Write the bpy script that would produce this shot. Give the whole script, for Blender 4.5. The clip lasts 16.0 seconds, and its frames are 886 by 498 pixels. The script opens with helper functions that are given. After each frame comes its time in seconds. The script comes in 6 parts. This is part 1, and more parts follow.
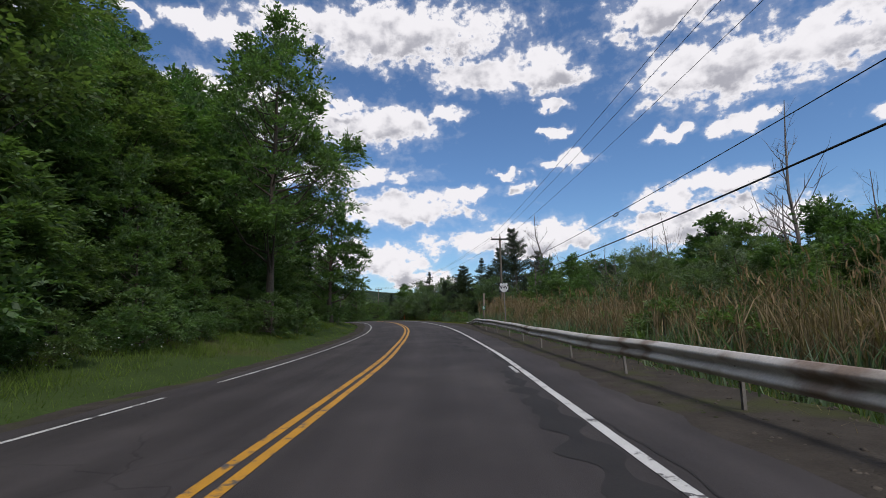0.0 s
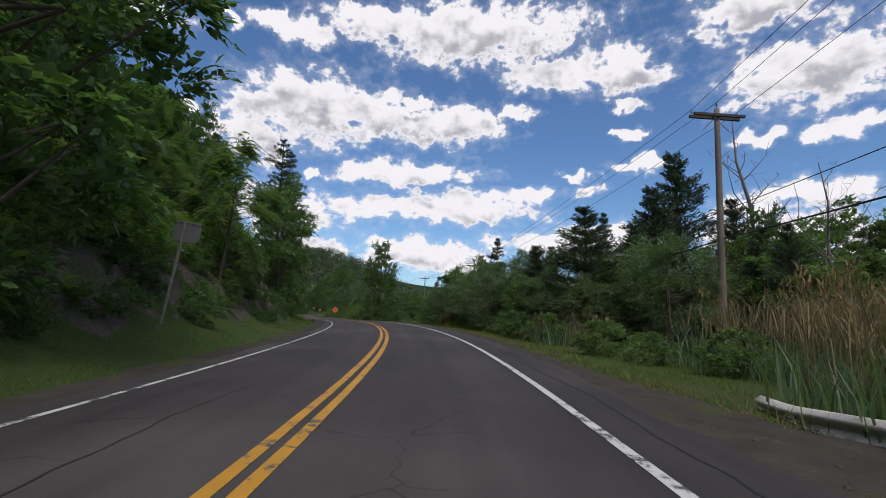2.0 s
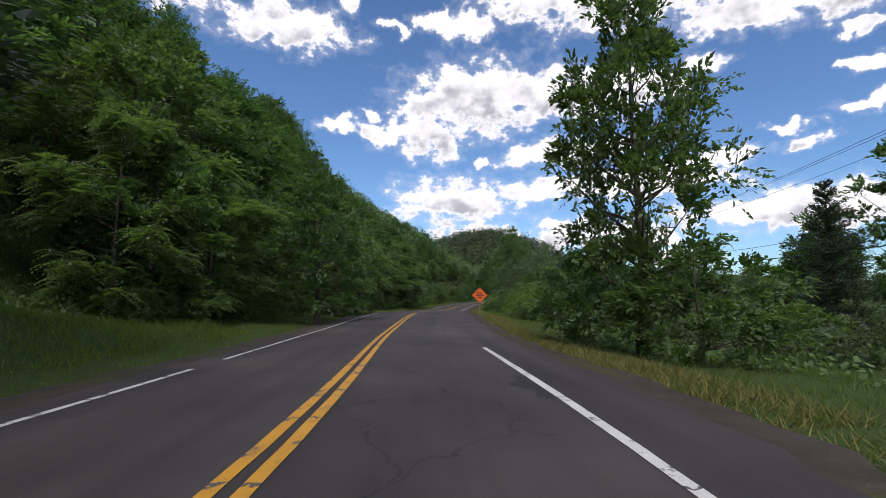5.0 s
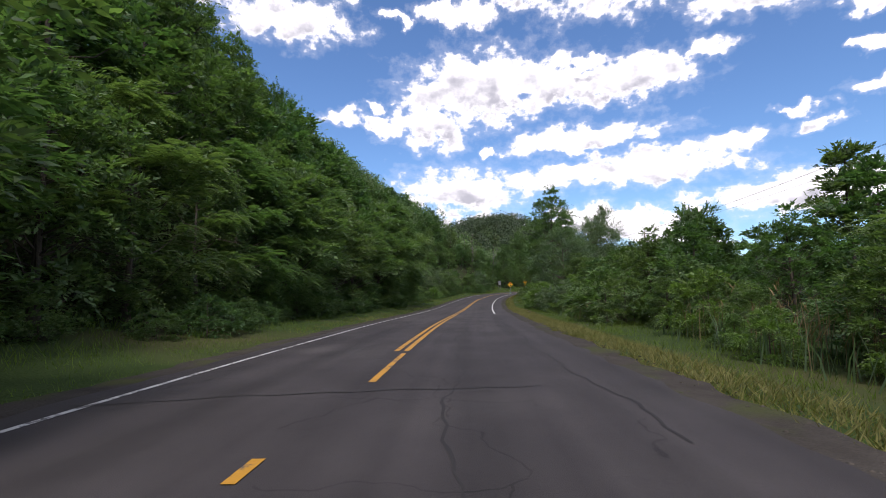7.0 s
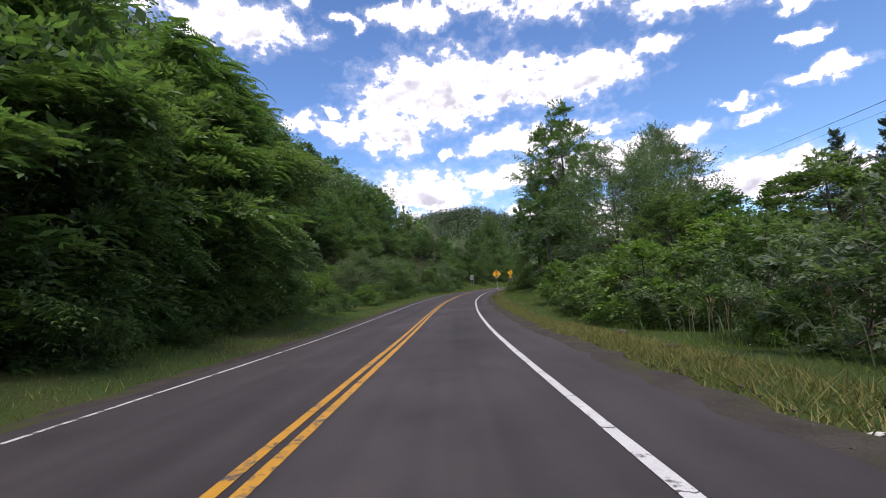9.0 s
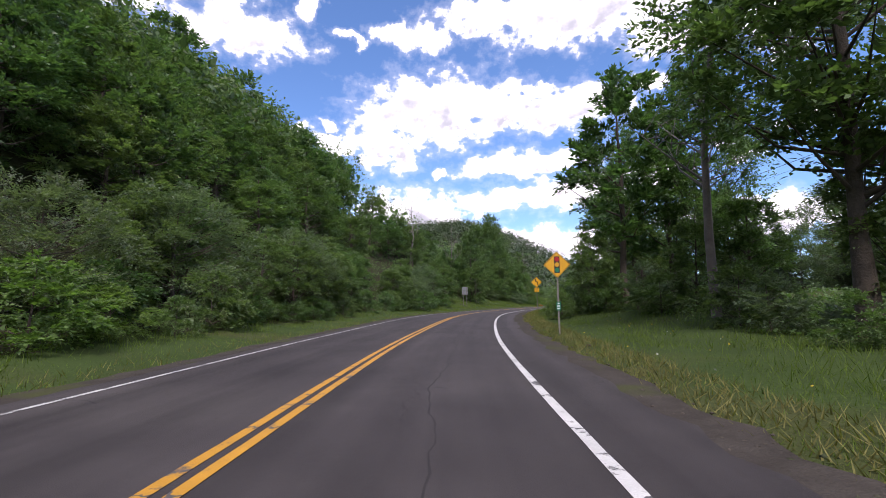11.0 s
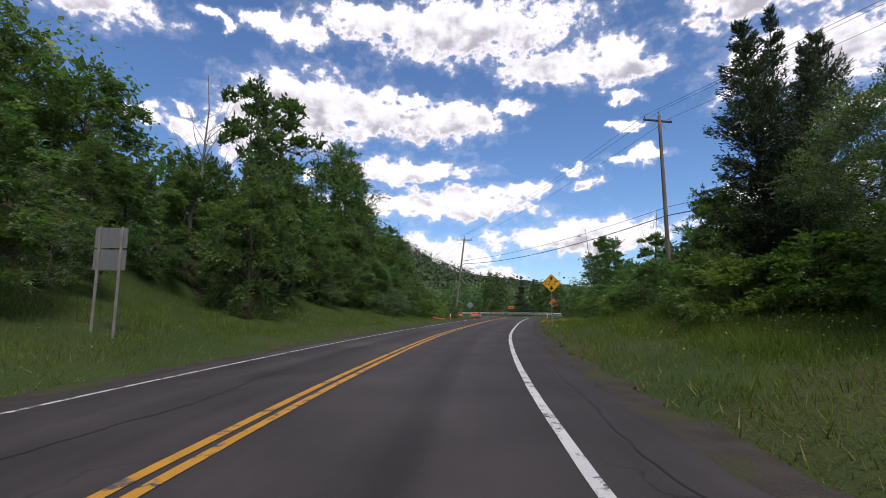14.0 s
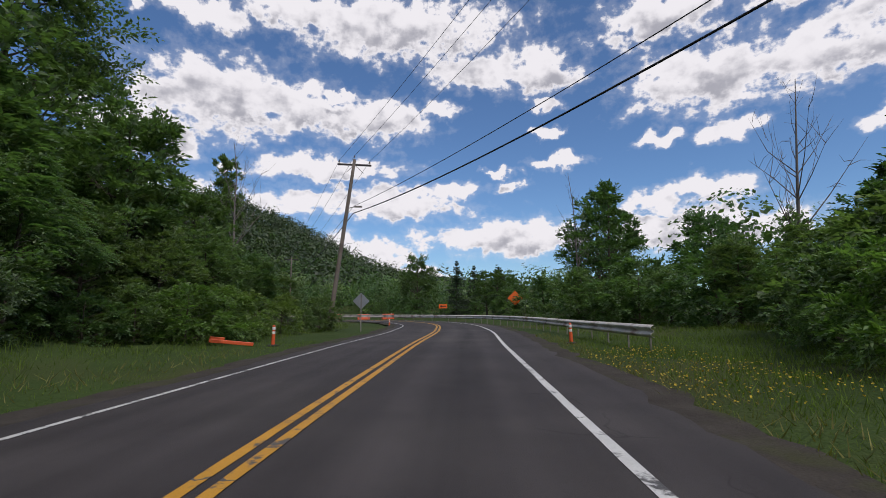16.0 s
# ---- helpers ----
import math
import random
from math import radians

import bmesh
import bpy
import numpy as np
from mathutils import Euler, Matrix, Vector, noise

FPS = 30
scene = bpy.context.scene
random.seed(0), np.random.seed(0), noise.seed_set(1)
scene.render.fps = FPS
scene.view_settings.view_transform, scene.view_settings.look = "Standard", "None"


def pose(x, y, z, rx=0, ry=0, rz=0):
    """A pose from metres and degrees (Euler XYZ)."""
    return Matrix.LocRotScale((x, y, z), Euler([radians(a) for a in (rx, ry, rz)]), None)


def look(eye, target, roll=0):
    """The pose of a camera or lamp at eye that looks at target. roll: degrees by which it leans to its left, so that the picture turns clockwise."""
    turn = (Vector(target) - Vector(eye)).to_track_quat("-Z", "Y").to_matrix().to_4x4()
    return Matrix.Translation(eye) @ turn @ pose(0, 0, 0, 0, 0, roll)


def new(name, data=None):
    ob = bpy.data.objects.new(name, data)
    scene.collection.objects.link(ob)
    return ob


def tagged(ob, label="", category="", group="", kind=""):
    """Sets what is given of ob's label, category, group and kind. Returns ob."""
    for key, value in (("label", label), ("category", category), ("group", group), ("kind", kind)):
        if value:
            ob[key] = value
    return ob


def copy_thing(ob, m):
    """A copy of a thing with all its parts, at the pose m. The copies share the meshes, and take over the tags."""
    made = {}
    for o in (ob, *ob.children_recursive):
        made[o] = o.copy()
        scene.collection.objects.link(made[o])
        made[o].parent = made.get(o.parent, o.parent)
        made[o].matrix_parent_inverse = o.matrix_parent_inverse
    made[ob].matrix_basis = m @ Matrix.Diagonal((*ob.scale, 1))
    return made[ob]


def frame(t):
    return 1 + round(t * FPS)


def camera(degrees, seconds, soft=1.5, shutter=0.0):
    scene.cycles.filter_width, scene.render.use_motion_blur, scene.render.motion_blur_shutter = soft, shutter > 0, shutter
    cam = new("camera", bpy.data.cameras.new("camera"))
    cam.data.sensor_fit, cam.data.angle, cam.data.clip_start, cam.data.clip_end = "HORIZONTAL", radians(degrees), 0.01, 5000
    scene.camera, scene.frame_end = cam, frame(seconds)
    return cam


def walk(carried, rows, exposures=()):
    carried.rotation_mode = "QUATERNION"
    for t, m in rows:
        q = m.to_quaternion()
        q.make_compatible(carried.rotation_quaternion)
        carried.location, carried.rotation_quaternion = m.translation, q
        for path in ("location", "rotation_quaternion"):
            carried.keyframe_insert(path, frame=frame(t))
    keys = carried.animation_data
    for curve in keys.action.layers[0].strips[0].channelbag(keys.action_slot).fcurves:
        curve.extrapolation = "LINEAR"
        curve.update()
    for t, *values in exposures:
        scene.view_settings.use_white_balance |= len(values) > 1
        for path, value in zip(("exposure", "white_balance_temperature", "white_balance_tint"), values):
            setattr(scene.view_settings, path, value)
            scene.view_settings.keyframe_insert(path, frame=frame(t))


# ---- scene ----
# ---------------------------------------------------------------- camera
cam = camera(86.7, 16.0, soft=0.8)
PATH = [
    (0.0, pose(0.000, 0.000, 1.250, 98.143, 2.249, 0.175)),
    (0.5, pose(-0.041, 9.566, 1.246, 97.812, 1.312, 0.659)),
    (1.0, pose(-0.323, 19.190, 1.321, 98.133, -0.152, 2.278)),
    (1.5, pose(-0.889, 28.942, 1.481, 97.906, -1.355, 4.476)),
    (2.0, pose(-1.778, 38.905, 1.684, 98.061, -1.719, 7.225)),
    (2.5, pose(-3.238, 48.716, 1.878, 98.327, -1.472, 10.083)),
    (3.0, pose(-5.243, 57.963, 2.024, 97.913, -1.827, 14.017)),
    (3.5, pose(-7.823, 67.075, 2.092, 97.379, -1.618, 18.216)),
    (4.0, pose(-10.935, 75.857, 2.166, 96.795, -1.098, 21.963)),
    (4.5, pose(-14.545, 84.363, 2.120, 96.454, -0.784, 25.268)),
    (5.0, pose(-18.596, 92.601, 2.037, 95.796, -0.217, 28.561)),
    (5.5, pose(-23.075, 100.555, 1.925, 96.577, 0.093, 30.845)),
    (6.0, pose(-27.746, 108.417, 1.905, 96.583, 0.384, 31.989)),
    (6.5, pose(-32.401, 116.363, 2.003, 95.453, 0.716, 31.293)),
    (7.0, pose(-36.876, 124.547, 1.974, 94.710, 0.857, 29.543)),
    (7.5, pose(-41.165, 133.003, 1.774, 93.599, 0.790, 27.819)),
    (8.0, pose(-45.285, 141.586, 1.590, 95.587, 1.273, 26.678)),
    (8.5, pose(-49.246, 150.159, 1.391, 95.257, 3.007, 25.941)),
    (9.0, pose(-53.116, 158.711, 1.119, 94.799, 4.078, 25.354)),
    (9.5, pose(-56.992, 167.368, 0.883, 94.985, 2.952, 25.489)),
    (10.0, pose(-60.788, 176.075, 0.756, 96.036, 1.688, 24.991)),
    (10.5, pose(-64.510, 184.797, 0.720, 96.734, 0.935, 24.357)),
    (11.0, pose(-68.138, 193.567, 0.750, 97.037, 0.768, 23.611)),
    (11.5, pose(-71.623, 202.462, 0.818, 96.817, 0.844, 22.476)),
    (12.0, pose(-74.846, 211.619, 0.933, 97.706, 1.117, 20.368)),
    (12.5, pose(-77.750, 221.134, 1.121, 98.235, 0.960, 17.601)),
    (13.0, pose(-80.331, 230.906, 1.286, 97.578, 0.777, 14.513)),
    (13.5, pose(-82.231, 240.516, 1.398, 97.771, 0.652, 11.076)),
    (14.0, pose(-83.495, 249.947, 1.462, 97.715, 0.018, 7.468)),
    (14.5, pose(-84.200, 259.380, 1.548, 97.307, -0.427, 4.189)),
    (15.0, pose(-84.491, 268.748, 1.630, 97.250, -0.269, 1.763)),
    (15.5, pose(-84.388, 277.898, 1.702, 97.30, 0.055, -0.205)),
    (16.0, pose(-84.000, 287.352, 1.819, 97.60, 0.514, -1.523)),
]
EXPOSURES = [(0.0, 0.0, 6480, 14.0), (3.5, 0.10, 6480, 14.5), (4.5, 0.20, 6480, 15.0), (6.8, 0.48, 6480, 18.5), (9.2, 0.70, 6470, 22.0), (11.5, 0.86, 6400, 26.0), (12.5, 0.70, 6400, 25.5), (14.0, 0.24, 6480, 18.5), (16.0, -0.06, 6480, 15.5)]
walk(cam, PATH, EXPOSURES)

# ---------------------------------------------------------------- sky and sun
SUN_AZ, SUN_EL = radians(152), radians(56)      # azimuth from +y towards +x


CLOUDS_A = [(-24.6, 23.5, 8.5, 3.9), (-30.4, 19.4, 5, 2.6), (-16.1, 23.2, 8.8, 2.7), (-6.9, 22.9, 7.1, 2.3), (1.3, 23.9, 2.4, 0.9),
            (-27.2, 11.4, 6.8, 3), (-12.4, 16.9, 8.6, 1.5), (-4.5, 13.1, 9.1, 1.9), (-16.2, 12.7, 5.8, 1.4), (2.7, 14.5, 3.9, 1.1),
            (-24.4, 7.4, 4.8, 1.3), (-11, 7.1, 6.4, 2), (-5.6, 6.2, 3.5, 1.4), (-3.5, 32.6, 13.8, 3.3), (-15.9, 33.3, 8, 1.9),
            (5.7, 28.3, 5.3, 2), (-25.9, 31.1, 3.9, 1.4), (-29.6, 31.8, 2.2, 0.9), (14.7, 23.9, 1.6, 0.7), (-34.2, 30.8, 2, 0.7)]
CLOUDS_B = [(-23.9, 16.4, 1.1, 0.6), (8.1, 16.8, 2, 0.5), (-11.6, 25.5, 2.1, 0.6), (28.8, 31, 7.7, 2.3), (32.4, 24.2, 8.1, 3.3),
            (42.7, 23.6, 6, 2.9), (14.1, 27.8, 5.2, 2.6), (49.6, 23.1, 4.6, 2.4), (49, 27, 5.3, 1.9), (40.6, 29.8, 4.1, 1.4),
            (27.1, 18.9, 2.5, 0.7), (34.1, 18.6, 3.4, 1), (26.7, 11.8, 3.5, 1.2), (29.5, 9, 8.9, 2), (14.7, 24.2, 2.2, 0.7),
            (14.6, 21.1, 1.5, 0.6), (10.2, 15.1, 1.7, 0.8), (15.9, 17.6, 3.2, 0.7), (47.5, 16.9, 3, 1), (14.7, 8.8, 3.8, 1.5)]
CLOUDS_C = [(11.4, 7.8, 3.2, 1.3), (35.9, 8, 4.4, 1.8), (-48, 29.5, 7.4, 2.2), (-60.3, 31.4, 5.3, 2), (-40.9, 19.9, 1.9, 0.9),
            (-37.7, 21.3, 1.5, 0.6), (-36.2, 19.6, 2.7, 1.1), (-50.4, 33.2, 4.3, 1.2), (-40.1, 34, 1.3, 1.6), (31.5, 12.9, 4.5, 1.2),
            (4.1, 8.6, 5.8, 1.6), (10.6, 9.1, 5.8, 1.9), (-8, 7.3, 4.5, 1.4), (-2.9, 4.2, 3.8, 1.4), (-13.1, 8.2, 3.8, 1.3)]
CLOUDS = CLOUDS_A + CLOUDS_B + CLOUDS_C
SKY_GAIN = (0.76, 1.0, 1.20, 1)


def make_world():
    w = bpy.data.worlds.new("sky")
    scene.world = w
    w.use_nodes = True
    nt = w.node_tree
    nt.nodes.clear()
    N, L = nt.nodes.new, nt.links.new

    def math_(op, a, b=None, clamp=False):
        n = N("ShaderNodeMath")
        n.operation, n.use_clamp = op, clamp
        for i, v in enumerate((a, b)):
            if v is None:
                continue
            if isinstance(v, (int, float)):
                n.inputs[i].default_value = v
            else:
                L(v, n.inputs[i])
        return n.outputs[0]

    out = N("ShaderNodeOutputWorld")
    sky = N("ShaderNodeTexSky")
    sky.sky_type, sky.sun_disc = "NISHITA", False
    sky.sun_elevation, sky.sun_rotation = SUN_EL, SUN_AZ
    sky.air_density, sky.dust_density, sky.ozone_density = 1.0, 0.4, 2.2
    tc = N("ShaderNodeTexCoord")
    sep = N("ShaderNodeSeparateXYZ")
    L(tc.outputs["Generated"], sep.inputs[0])
    # cumulus heaps: azimuth and height of their middles and half-widths, in degrees
    az = math_("MULTIPLY", math_("ARCTAN2", sep.outputs[0], sep.outputs[1]), 180 / math.pi)
    el = math_("MULTIPLY", math_("ARCSINE", sep.outputs[2]), 180 / math.pi)
    ang = N("ShaderNodeCombineXYZ")
    L(az, ang.inputs[0])
    L(el, ang.inputs[1])

    warp = N("ShaderNodeTexNoise")
    warp.noise_dimensions = "2D"
    warp.inputs["Scale"].default_value, warp.inputs["Detail"].default_value = 0.33, 4
    L(ang.outputs[0], warp.inputs["Vector"])
    wa, wb, wc = N("ShaderNodeVectorMath"), N("ShaderNodeVectorMath"), N("ShaderNodeVectorMath")
    wa.operation, wb.operation, wc.operation = "SUBTRACT", "MULTIPLY", "ADD"
    L(warp.outputs["Color"], wa.inputs[0])
    wa.inputs[1].default_value = (0.5, 0.5, 0.5)
    L(wa.outputs[0], wb.inputs[0])
    wb.inputs[1].default_value = (6.0, 3.4, 0)
    L(wb.outputs[0], wc.inputs[0])
    L(ang.outputs[0], wc.inputs[1])

    def fbm(scale, detail, rough, offset, stretch=1.6):
        m = N("ShaderNodeMapping")
        m.inputs["Location"].default_value = offset
        m.inputs["Scale"].default_value = (scale, scale * stretch, scale)
        L(ang.outputs[0], m.inputs[0])
        n = N("ShaderNodeTexNoise")
        n.noise_dimensions = "2D"
        n.inputs["Scale"].default_value = 1.0
        n.inputs["Detail"].default_value = detail
        n.inputs["Roughness"].default_value = rough
        L(m.outputs[0], n.inputs["Vector"])
        return n.outputs[0]

    billow, puff, wisp = fbm(0.16, 3, 0.5, (3.1, 7.7, 0)), fbm(0.34, 4, 0.5, (1.3, 2.2, 0)), fbm(0.2, 6, 0.6, (8.2, 4.4, 0), 2.2)
    fluff = fbm(1.1, 4, 0.55, (6.6, 1.2, 0), 1.4)

    def heaps(where):
        """How deep inside the nearest heap a direction lies: 1 in its middle, 0 at its rim."""
        near = None
        for a, e, ra, re_ in CLOUDS:
            v1, v2, v3 = N("ShaderNodeVectorMath"), N("ShaderNodeVectorMath"), N("ShaderNodeVectorMath")
            v1.operation, v2.operation, v3.operation = "SUBTRACT", "MULTIPLY", "LENGTH"
            v1.inputs[1].default_value = (a, e, 0)
            v2.inputs[1].default_value = (1 / ra, 1 / re_, 0)
            L(where, v1.inputs[0])
            L(v1.outputs[0], v2.inputs[0])
            L(v2.outputs[0], v3.inputs[0])
            if near is None:
                near = v3.outputs["Value"]
            else:
                n = N("ShaderNodeMath")
                n.operation = "SMOOTH_MIN"
                L(near, n.inputs[0])
                L(v3.outputs["Value"], n.inputs[1])
                n.inputs[2].default_value = 0.25
                near = n.outputs[0]
        return math_("MAXIMUM", math_("SUBTRACT", 1.0, near), -1.2)

    def smooth_(v, lo, hi):
        r = N("ShaderNodeMapRange")
        r.interpolation_type = "SMOOTHSTEP"
        r.inputs["From Min"].default_value, r.inputs["From Max"].default_value = lo, hi
        L(v, r.inputs[0])
        return r.outputs[0]

    def scaled(v, k):
        return math_("MULTIPLY", math_("SUBTRACT", v, 0.5), k)

    lifted = N("ShaderNodeVectorMath")
    lifted.inputs[1].default_value = (-0.4, 1.9, 0)
    L(wc.outputs[0], lifted.inputs[0])
    heap, over = heaps(wc.outputs[0]), heaps(lifted.outputs[0])
    # beyond the listed heaps the same kind of sky goes on all round
    side = math_("GREATER_THAN", math_("ABSOLUTE", math_("ADD", az, 12.0)), 62.0)
    high = math_("GREATER_THAN", el, 42.0)
    out_ = math_("MAXIMUM", side, high)
    rest = math_("MULTIPLY", out_, scaled(wisp, 4.0))
    heap = math_("MAXIMUM", heap, math_("ADD", rest, math_("MULTIPLY", math_("SUBTRACT", 1.0, out_), -3.0)))
    edge = math_("ADD", math_("ADD", scaled(puff, 1.3), scaled(fluff, 0.7)), scaled(billow, 0.4))
    depth = math_("ADD", math_("ADD", heap, 0.08), edge)
    cover = math_("ADD", smooth_(depth, -0.02, 0.36), math_("MULTIPLY", smooth_(depth, -0.5, 0.1), 0.14), clamp=True)
    cloud = N("ShaderNodeMix")
    cloud.data_type = "RGBA"
    cloud.inputs[6].default_value = (8.8, 8.8, 8.95, 1)
    cloud.inputs[7].default_value = (4.1, 4.2, 4.65, 1)
    # the undersides, with cloud above them, are grey
    grey = math_("MULTIPLY", smooth_(math_("ADD", over, scaled(puff, 1.6)), -0.1, 0.8), smooth_(fbm(0.3, 4, 0.55, (5.5, 9.1, 0), 1.3), 0.26, 0.60))
    L(math_("MULTIPLY", grey, smooth_(depth, 0.15, 0.6)), cloud.inputs[0])
    blue = N("ShaderNodeMix")
    blue.data_type, blue.blend_type = "RGBA", "MULTIPLY"
    blue.inputs[0].default_value = 1.0
    blue.inputs[7].default_value = SKY_GAIN
    L(sky.outputs[0], blue.inputs[6])
    mix = N("ShaderNodeMix")
    mix.data_type = "RGBA"
    L(cover, mix.inputs[0])
    L(blue.outputs[2], mix.inputs[6])
    L(cloud.outputs[2], mix.inputs[7])
    bg = N("ShaderNodeBackground")
    bg.inputs[1].default_value = 0.1
    L(mix.outputs[2], bg.inputs[0])
    L(bg.outputs[0], out.inputs[0])


make_world()
sun = new("sun", bpy.data.lights.new("sun", "SUN"))
sun.data.energy, sun.data.angle, sun.data.color = 2.2, radians(20), (1.0, 0.95, 0.87)
sun.matrix_world = look((math.sin(SUN_AZ) * math.cos(SUN_EL), math.cos(SUN_AZ) * math.cos(SUN_EL), math.sin(SUN_EL)), (0, 0, 0))


# ---------------------------------------------------------------- materials
def material(name, base, second=None, rough=0.8, metal=0.0, scale=3.0, fine=40.0, bump=0.2, spread=0.5, third=None, third_scale=0.4, bump_dist=0.02, island=0.0, coords="Object", spec=0.5):
    """Two-scale procedural surface: colours mixed by broad and fine noise, with relief."""
    m = bpy.data.materials.new(name)
    m.use_nodes = True
    nt = m.node_tree
    N, L = nt.nodes.new, nt.links.new
    b = nt.nodes["Principled BSDF"]
    b.inputs["Roughness"].default_value, b.inputs["Metallic"].default_value, b.inputs["Specular IOR Level"].default_value = rough, metal, spec
    tc = N("ShaderNodeTexCoord")

    def noise_(sc, det=4):
        n = N("ShaderNodeTexNoise")
        n.inputs["Scale"].default_value, n.inputs["Detail"].default_value = sc, det
        L(tc.outputs[coords], n.inputs["Vector"])
        return n.outputs[0]

    def mix_(fac, a, c):
        x = N("ShaderNodeMix")
        x.data_type = "RGBA"
        for i, v in ((0, fac), (6, a), (7, c)):
            if isinstance(v, (tuple, list)):
                x.inputs[i].default_value = (*v, 1)
            elif isinstance(v, float):
                x.inputs[i].default_value = v
            else:
                L(v, x.inputs[i])
        return x.outputs[2]

    def ramp_(v, lo, hi):
        r = N("ShaderNodeMapRange")
        r.inputs["From Min"].default_value, r.inputs["From Max"].default_value = lo, hi
        L(v, r.inputs[0])
        return r.outputs[0]

    second = second or tuple(c * 0.75 for c in base)
    fn = noise_(fine, 3)
    col = mix_(ramp_(noise_(scale), 0.5 - spread / 2, 0.5 + spread / 2), base, second)
    if third:
        col = mix_(ramp_(noise_(third_scale, 5), 0.52, 0.66), col, third)
    hv = N("ShaderNodeHueSaturation")
    L(ramp_(fn, 0.2, 0.8), hv.inputs["Fac"])
    hv.inputs["Value"].default_value = 0.72
    L(col, hv.inputs["Color"])
    col = hv.outputs[0]
    if island:
        g, r = N("ShaderNodeNewGeometry"), N("ShaderNodeHueSaturation")
        oi = N("ShaderNodeObjectInfo")
        v = N("ShaderNodeMath")
        v.operation = "MULTIPLY_ADD"
        L(g.outputs["Random Per Island"], v.inputs[0])
        v.inputs[1].default_value, v.inputs[2].default_value = island, 1.0 - island / 2
        L(v.outputs[0], r.inputs["Value"])
        h = N("ShaderNodeMath")
        h.operation = "MULTIPLY_ADD"
        L(oi.outputs["Random"], h.inputs[0])
        h.inputs[1].default_value, h.inputs[2].default_value = 0.035, 0.4825
        L(h.outputs[0], r.inputs["Hue"])
        L(col, r.inputs["Color"])
        col = r.outputs[0]
    L(col, b.inputs["Base Color"])
    if bump:
        bp = N("ShaderNodeBump")
        bp.inputs["Strength"].default_value, bp.inputs["Distance"].default_value = bump, bump_dist
        L(fn, bp.inputs["Height"])
        L(bp.outputs[0], b.inputs["Normal"])
    return m


def leaf_material(name, base, second, through_light=0.42, rough=0.5, gloss=0.4):
    m = material(name, base, second, rough=rough, scale=0.9, fine=9.0, bump=0.0, spread=0.6, island=0.7)
    nt = m.node_tree
    N, L = nt.nodes.new, nt.links.new
    b, out = nt.nodes["Principled BSDF"], nt.nodes["Material Output"]
    b.inputs["Specular IOR Level"].default_value = gloss
    col = b.inputs["Base Color"].links[0].from_socket
    tr, mx = N("ShaderNodeBsdfTranslucent"), N("ShaderNodeMixShader")
    gain = N("ShaderNodeMix")
    gain.data_type, gain.blend_type = "RGBA", "MULTIPLY"
    gain.inputs[0].default_value = 1.0
    gain.inputs[7].default_value = (1.35, 1.65, 0.65, 1)
    L(col, gain.inputs[6])
    L(gain.outputs[2], tr.inputs[0])
    mx.inputs[0].default_value = through_light
    L(b.outputs[0], mx.inputs[1])
    L(tr.outputs[0], mx.inputs[2])
    L(mx.outputs[0], out.inputs["Surface"])
    return m


def worn_paint(name, paint, wear=0.52):
    """Road paint, chipped and scuffed through to the asphalt."""
    m = material(name, paint, tuple(c * 0.8 for c in paint), rough=0.7, scale=2.5, fine=60, bump=0.25)
    nt = m.node_tree
    N, L = nt.nodes.new, nt.links.new
    b = nt.nodes["Principled BSDF"]
    col = b.inputs["Base Color"].links[0].from_socket
    tc, n1, r, x = N("ShaderNodeTexCoord"), N("ShaderNodeTexNoise"), N("ShaderNodeMapRange"), N("ShaderNodeMix")
    n1.inputs["Scale"].default_value, n1.inputs["Detail"].default_value, n1.inputs["Roughness"].default_value = 3.2, 8, 0.72
    L(tc.outputs["Object"], n1.inputs["Vector"])
    r.inputs["From Min"].default_value, r.inputs["From Max"].default_value = wear, wear + 0.07
    L(n1.outputs[0], r.inputs[0])
    x.data_type = "RGBA"
    L(r.outputs[0], x.inputs[0])
    L(col, x.inputs[6])
    x.inputs[7].default_value = (0.065, 0.063, 0.062, 1)
    # hair cracks cross the line where the asphalt under it has split
    uv, sp, vo, lt, wob, ad, y = N("ShaderNodeUVMap"), N("ShaderNodeSeparateXYZ"), N("ShaderNodeTexVoronoi"), N("ShaderNodeMath"), N("ShaderNodeTexNoise"), N("ShaderNodeMath"), N("ShaderNodeMix")
    uv.uv_map = "along"
    L(uv.outputs[0], sp.inputs[0])
    wob.inputs["Scale"].default_value = 7.0
    L(uv.outputs[0], wob.inputs["Vector"])
    ad.operation = "MULTIPLY_ADD"
    L(wob.outputs[0], ad.inputs[0])
    ad.inputs[1].default_value = 0.35
    L(sp.outputs[0], ad.inputs[2])
    vo.voronoi_dimensions, vo.feature = "1D", "DISTANCE_TO_EDGE"
    vo.inputs["Scale"].default_value = 0.55
    L(ad.outputs[0], vo.inputs["W"])
    lt.operation = "LESS_THAN"
    L(vo.outputs["Distance"], lt.inputs[0])
    lt.inputs[1].default_value = 0.012
    y.data_type = "RGBA"
    L(lt.outputs[0], y.inputs[0])
    L(x.outputs[2], y.inputs[6])
    y.inputs[7].default_value = (0.065, 0.063, 0.062, 1)
    L(y.outputs[2], b.inputs["Base Color"])
    return m


